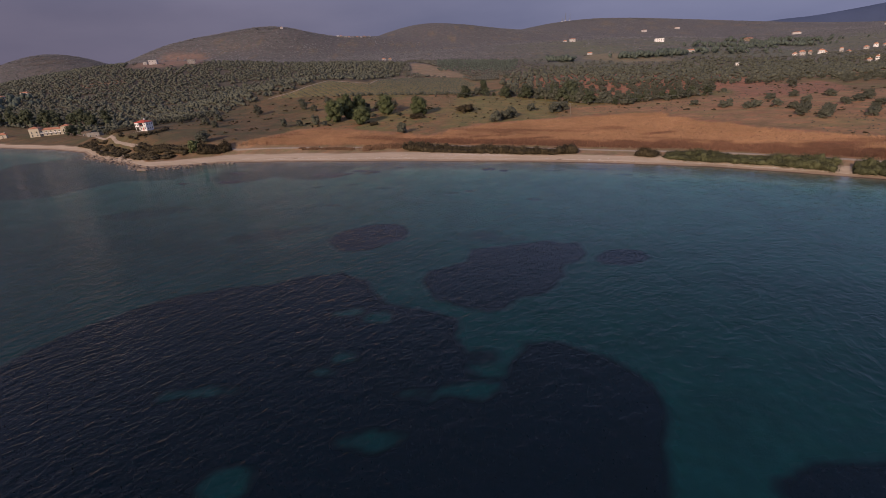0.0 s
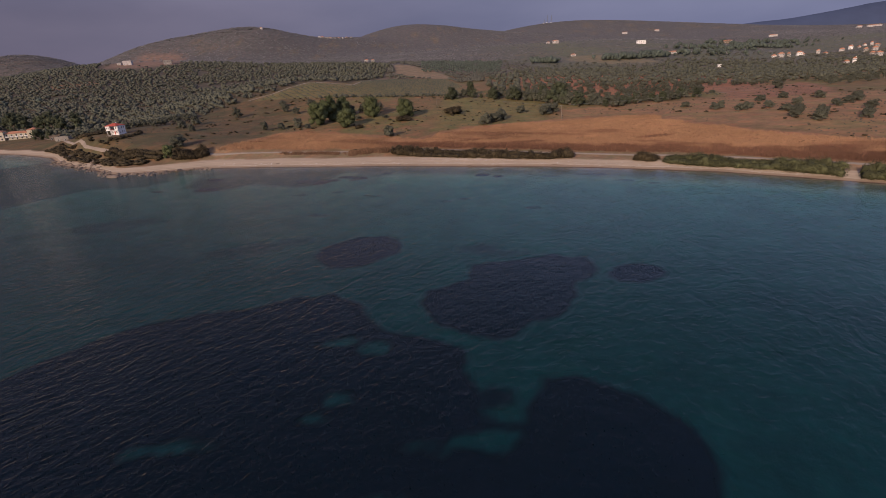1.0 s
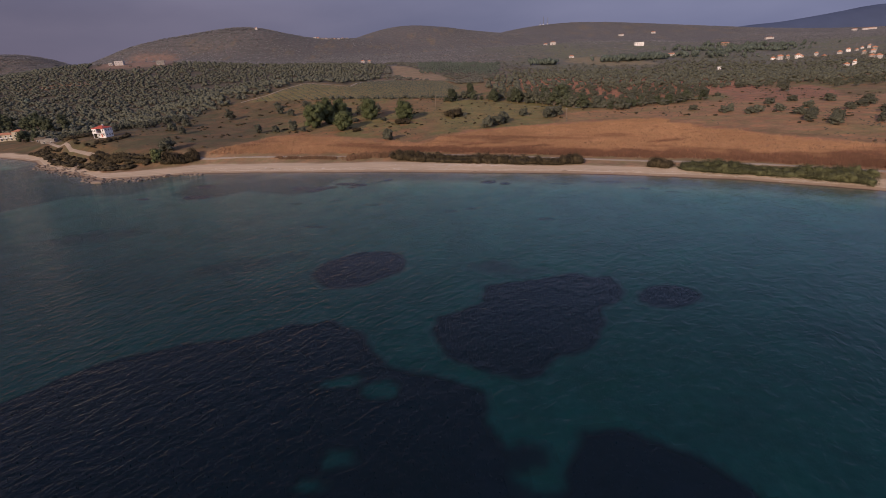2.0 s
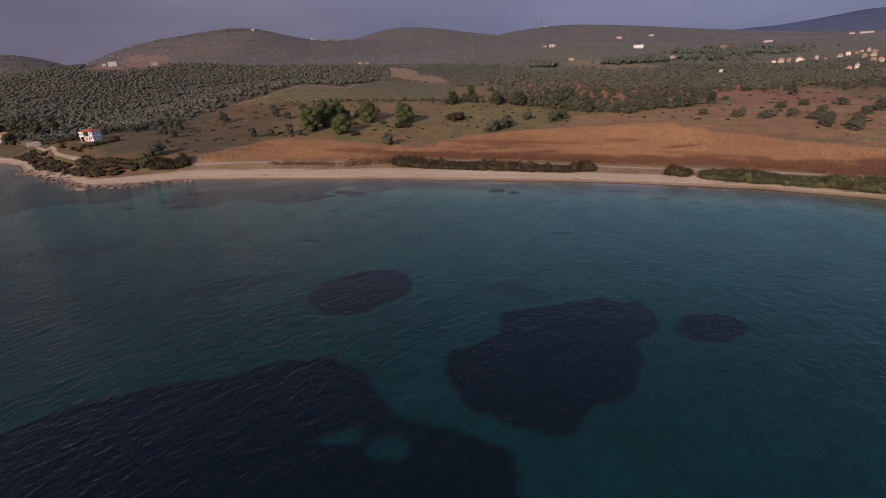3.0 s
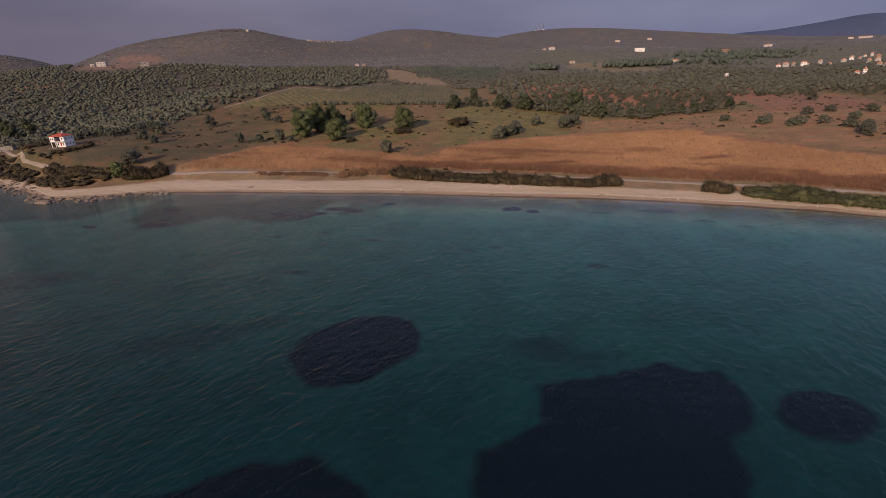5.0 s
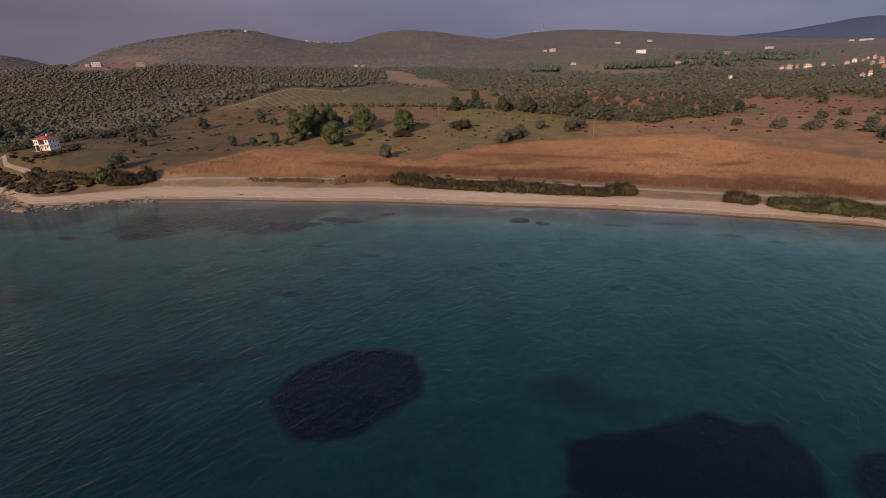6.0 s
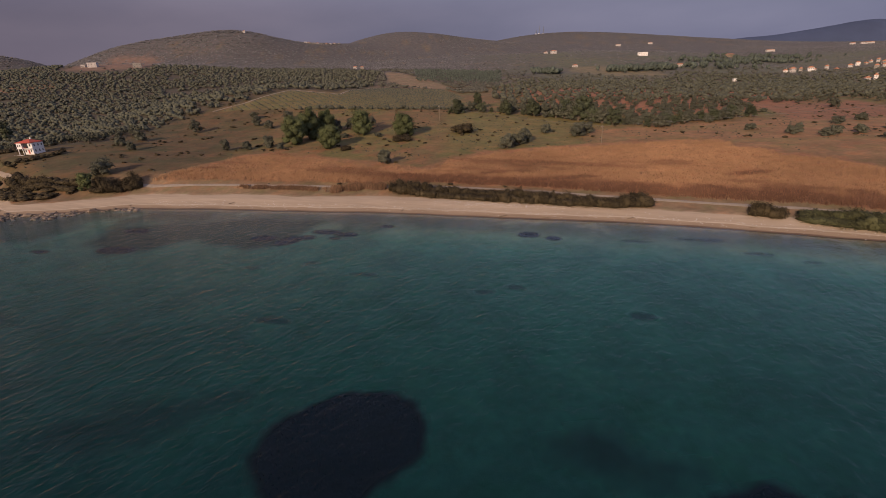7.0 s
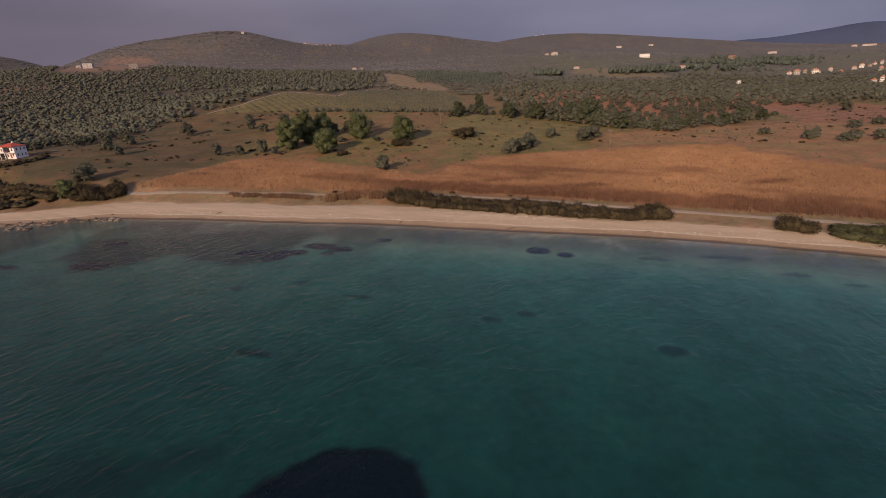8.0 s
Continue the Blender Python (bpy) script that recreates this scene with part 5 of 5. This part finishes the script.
def mast(x, y, tall):
    """A lattice mast."""
    thing = new("radio_mast")
    bm = bmesh.new()
    for k in range(3):
        a = k * 2.094
        limb(bm, (2.2 * math.cos(a), 2.2 * math.sin(a), -2), (0.5 * math.cos(a), 0.5 * math.sin(a), tall), 0.35, 0.25, 4, 0.0)
    for j in range(8):
        z, r = tall * j / 8, 2.2 - 1.7 * j / 8
        for k in range(3):
            a, b = k * 2.094, (k + 1) * 2.094
            limb(bm, (r * math.cos(a), r * math.sin(a), z), (r * 0.9 * math.cos(b), r * 0.9 * math.sin(b), z + tall / 8), 0.2, 0.2, 3, 0.0)
    part("lattice", bm, M["wire"], thing)
    part("cabin", slab(-5, -4, -2, -1, 0, 3), M["wall"], thing)
    thing.matrix_basis = pose(x, y, land_at(x, y))
    return tagged(thing, "thin grey radio mast on the far hilltop", "mast", "masts on the hilltop")


for x, y, h in ((737, 2600, 38), (760, 2605, 34), (722, 2600, 18)):
    mast(x, y, h)


# ---- rocks, pebbles and small things on the shore ----
def rock_mesh(seed, flat=0.55):
    bm = bmesh.new()
    bmesh.ops.create_icosphere(bm, subdivisions=2, radius=1.0)
    for v in bm.verts:
        n = noise.noise(v.co * 1.3 + Vector((seed * 7.1, 0, 0))) * 0.5 + noise.noise(v.co * 3.1 + Vector((0, seed * 3.3, 0))) * 0.18
        v.co = v.co * (1 + n)
        v.co.z *= flat
    me = bpy.data.meshes.new("shore_rock")
    bm.to_mesh(me)
    bm.free()
    me.materials.append(M["rock"])
    return me


ROCKS = [rock_mesh(k) for k in range(6)]
r = np.random.default_rng(55)
for k in range(260):
    x = r.uniform(-205, -112) if k < 230 else r.uniform(-112, -90)
    d = r.normal(-0.5, 2.6) if k < 150 else r.uniform(3, 13)
    if x > -150 and d > 2:
        d = r.normal(-1.2, 1.2)
    y = float(np.interp(x, COAST_X, COAST_Y)) + d / 0.9
    s = r.uniform(0.3, 0.9) * (1.5 if r.random() < 0.12 else 1.0)
    ob = new("shore_rock", ROCKS[k % 6])
    ob.matrix_basis = pose(x, y, max(land_at(x, y), -0.4) + 0.1 * s, 0, 0, r.uniform(0, 360)) @ Matrix.Diagonal((s * r.uniform(0.8, 1.6), s, s, 1))
    tagged(ob, "weathered brown rock at the water's edge of the headland", "rock", "rocks along the headland")
for x, y, s in ((-135.5, 236.5, 2.2), (-133, 235.2, 1.3), (-138, 237.2, 1.2)):
    ob = new("shore_rock", ROCKS[int(s * 10) % 6])
    ob.matrix_basis = pose(x, y, 0.1, 0, 0, s * 90) @ Matrix.Diagonal((s, s * 0.8, s * 0.8, 1))
    tagged(ob, "dark boulder standing in shallow water off the headland", "rock", "rocks along the headland")


def pebbles(count):
    """White stones and washed-up bits in lines along the beach."""
    g = np.random.default_rng(66)
    x = np.r_[g.uniform(-90, 130, count), g.normal(30, 12, count // 2)]
    d = np.r_[g.normal(4.8, 1.3, count), g.normal(10.0, 1.2, count // 2)]
    y = np.interp(x, COAST_X, COAST_Y) + d / 0.9
    s = g.uniform(0.06, 0.17, len(x))
    base = np.array([(1, 0, 0), (-0.5, 0.87, 0), (-0.5, -0.87, 0), (0.1, 0.1, 0.8), (0.3, -0.2, -0.6)])
    v = base[None] * s[:, None, None] + np.c_[x, y, land(x, y) + 0.03][:, None]
    f = np.array([(0, 1, 3), (1, 2, 3), (2, 0, 3), (1, 0, 4), (2, 1, 4), (0, 2, 4)])
    faces = (f[None] + 5 * np.arange(len(x))[:, None, None]).reshape(-1, 3)
    return tagged(new("beach_pebbles", mesh_of("beach_pebbles", v.reshape(-1, 3), faces, M["wall"])), "scattered pale pebbles and shells along the tideline", "pebbles", kind="stuff")


pebbles(800)


def driftwood(x, y, long, turn):
    bm = bmesh.new()
    limb(bm, (-long / 2, 0, 0.1), (long / 2, 0.2, 0.16), 0.14, 0.06, 6)
    limb(bm, (long * 0.1, 0.05, 0.14), (long * 0.3, 0.5, 0.4), 0.06, 0.02, 5)
    me = bpy.data.meshes.new("driftwood")
    bm.to_mesh(me)
    bm.free()
    me.materials.append(M["pole"])
    ob = new("driftwood", me)
    ob.matrix_basis = pose(x, y, land_at(x, y), 0, 0, turn)
    tagged(ob, "bleached piece of driftwood lying on the wet sand", "driftwood", "driftwood on the beach")


for x, d, long, a in ((27, 2.0, 3.0, 20), (38, 2.2, 2.2, -30), (-2, 3.0, 1.8, 60), (60, 4.0, 2.4, 10), (-60, 6.0, 2.0, 35), (85, 3.2, 2.0, -15)):
    driftwood(x, float(np.interp(x, COAST_X, COAST_Y)) + d / 0.9, long, a)

# small dark clumps of weed on the shallow bed
WEED = [(-23.7, 201.3, 4.2, 1.7), (-28.3, 198.4, 2.4, 1.4), (-33.3, 197.0, 3.6, 2.8), (-21.0, 196.1, 1.7, 1.0), (-17.5, 197.9, 3.1, 1.2), (-40.7, 200.5, 3.6, 1.6), (-6.6, 201.7, 2.1, 1.1), (30.0, 186.2, 2.4, 1.5), (35.2, 182.4, 1.5, 0.9), (-79.2, 200.1, 6.0, 2.6), (-81.6, 216.0, 4.8, 2.2), (-101.3, 203.7, 3.2, 1.3),
        (82.9, 156.7, 2.0, 1.0), (13.1, 157.2, 1.8, 1.0), (19.9, 158.0, 1.8, 0.7), (-11.8, 171.0, 3.2, 0.8), (-39.4, 180.1, 2.4, 0.8), (-24.6, 180.0, 2.0, 0.8), (38.8, 142.6, 1.6, 0.7), (68, 173.5, 5, 0.9), (54, 176, 3.5, 0.8), (75.5, 163, 3.0, 0.8), (-27, 153, 3.0, 0.9)]
for k, (x, y, a, b) in enumerate(WEED):
    turn = -0.35 if k != 2 else 0.5
    ring = [(x + a * math.cos(u) * math.cos(turn) - b * math.sin(u) * math.sin(turn), y + a * math.cos(u) * math.sin(turn) + b * math.sin(u) * math.cos(turn)) for u in (j * 0.6283 for j in range(10))]
    seagrass(ring, (), 0.35, 1.6 if k < 12 else 2.6, 0.12, 10 + k, 0.6, 0.95 if k < 12 else 0.36, "small dark clump of seagrass in the shallows")
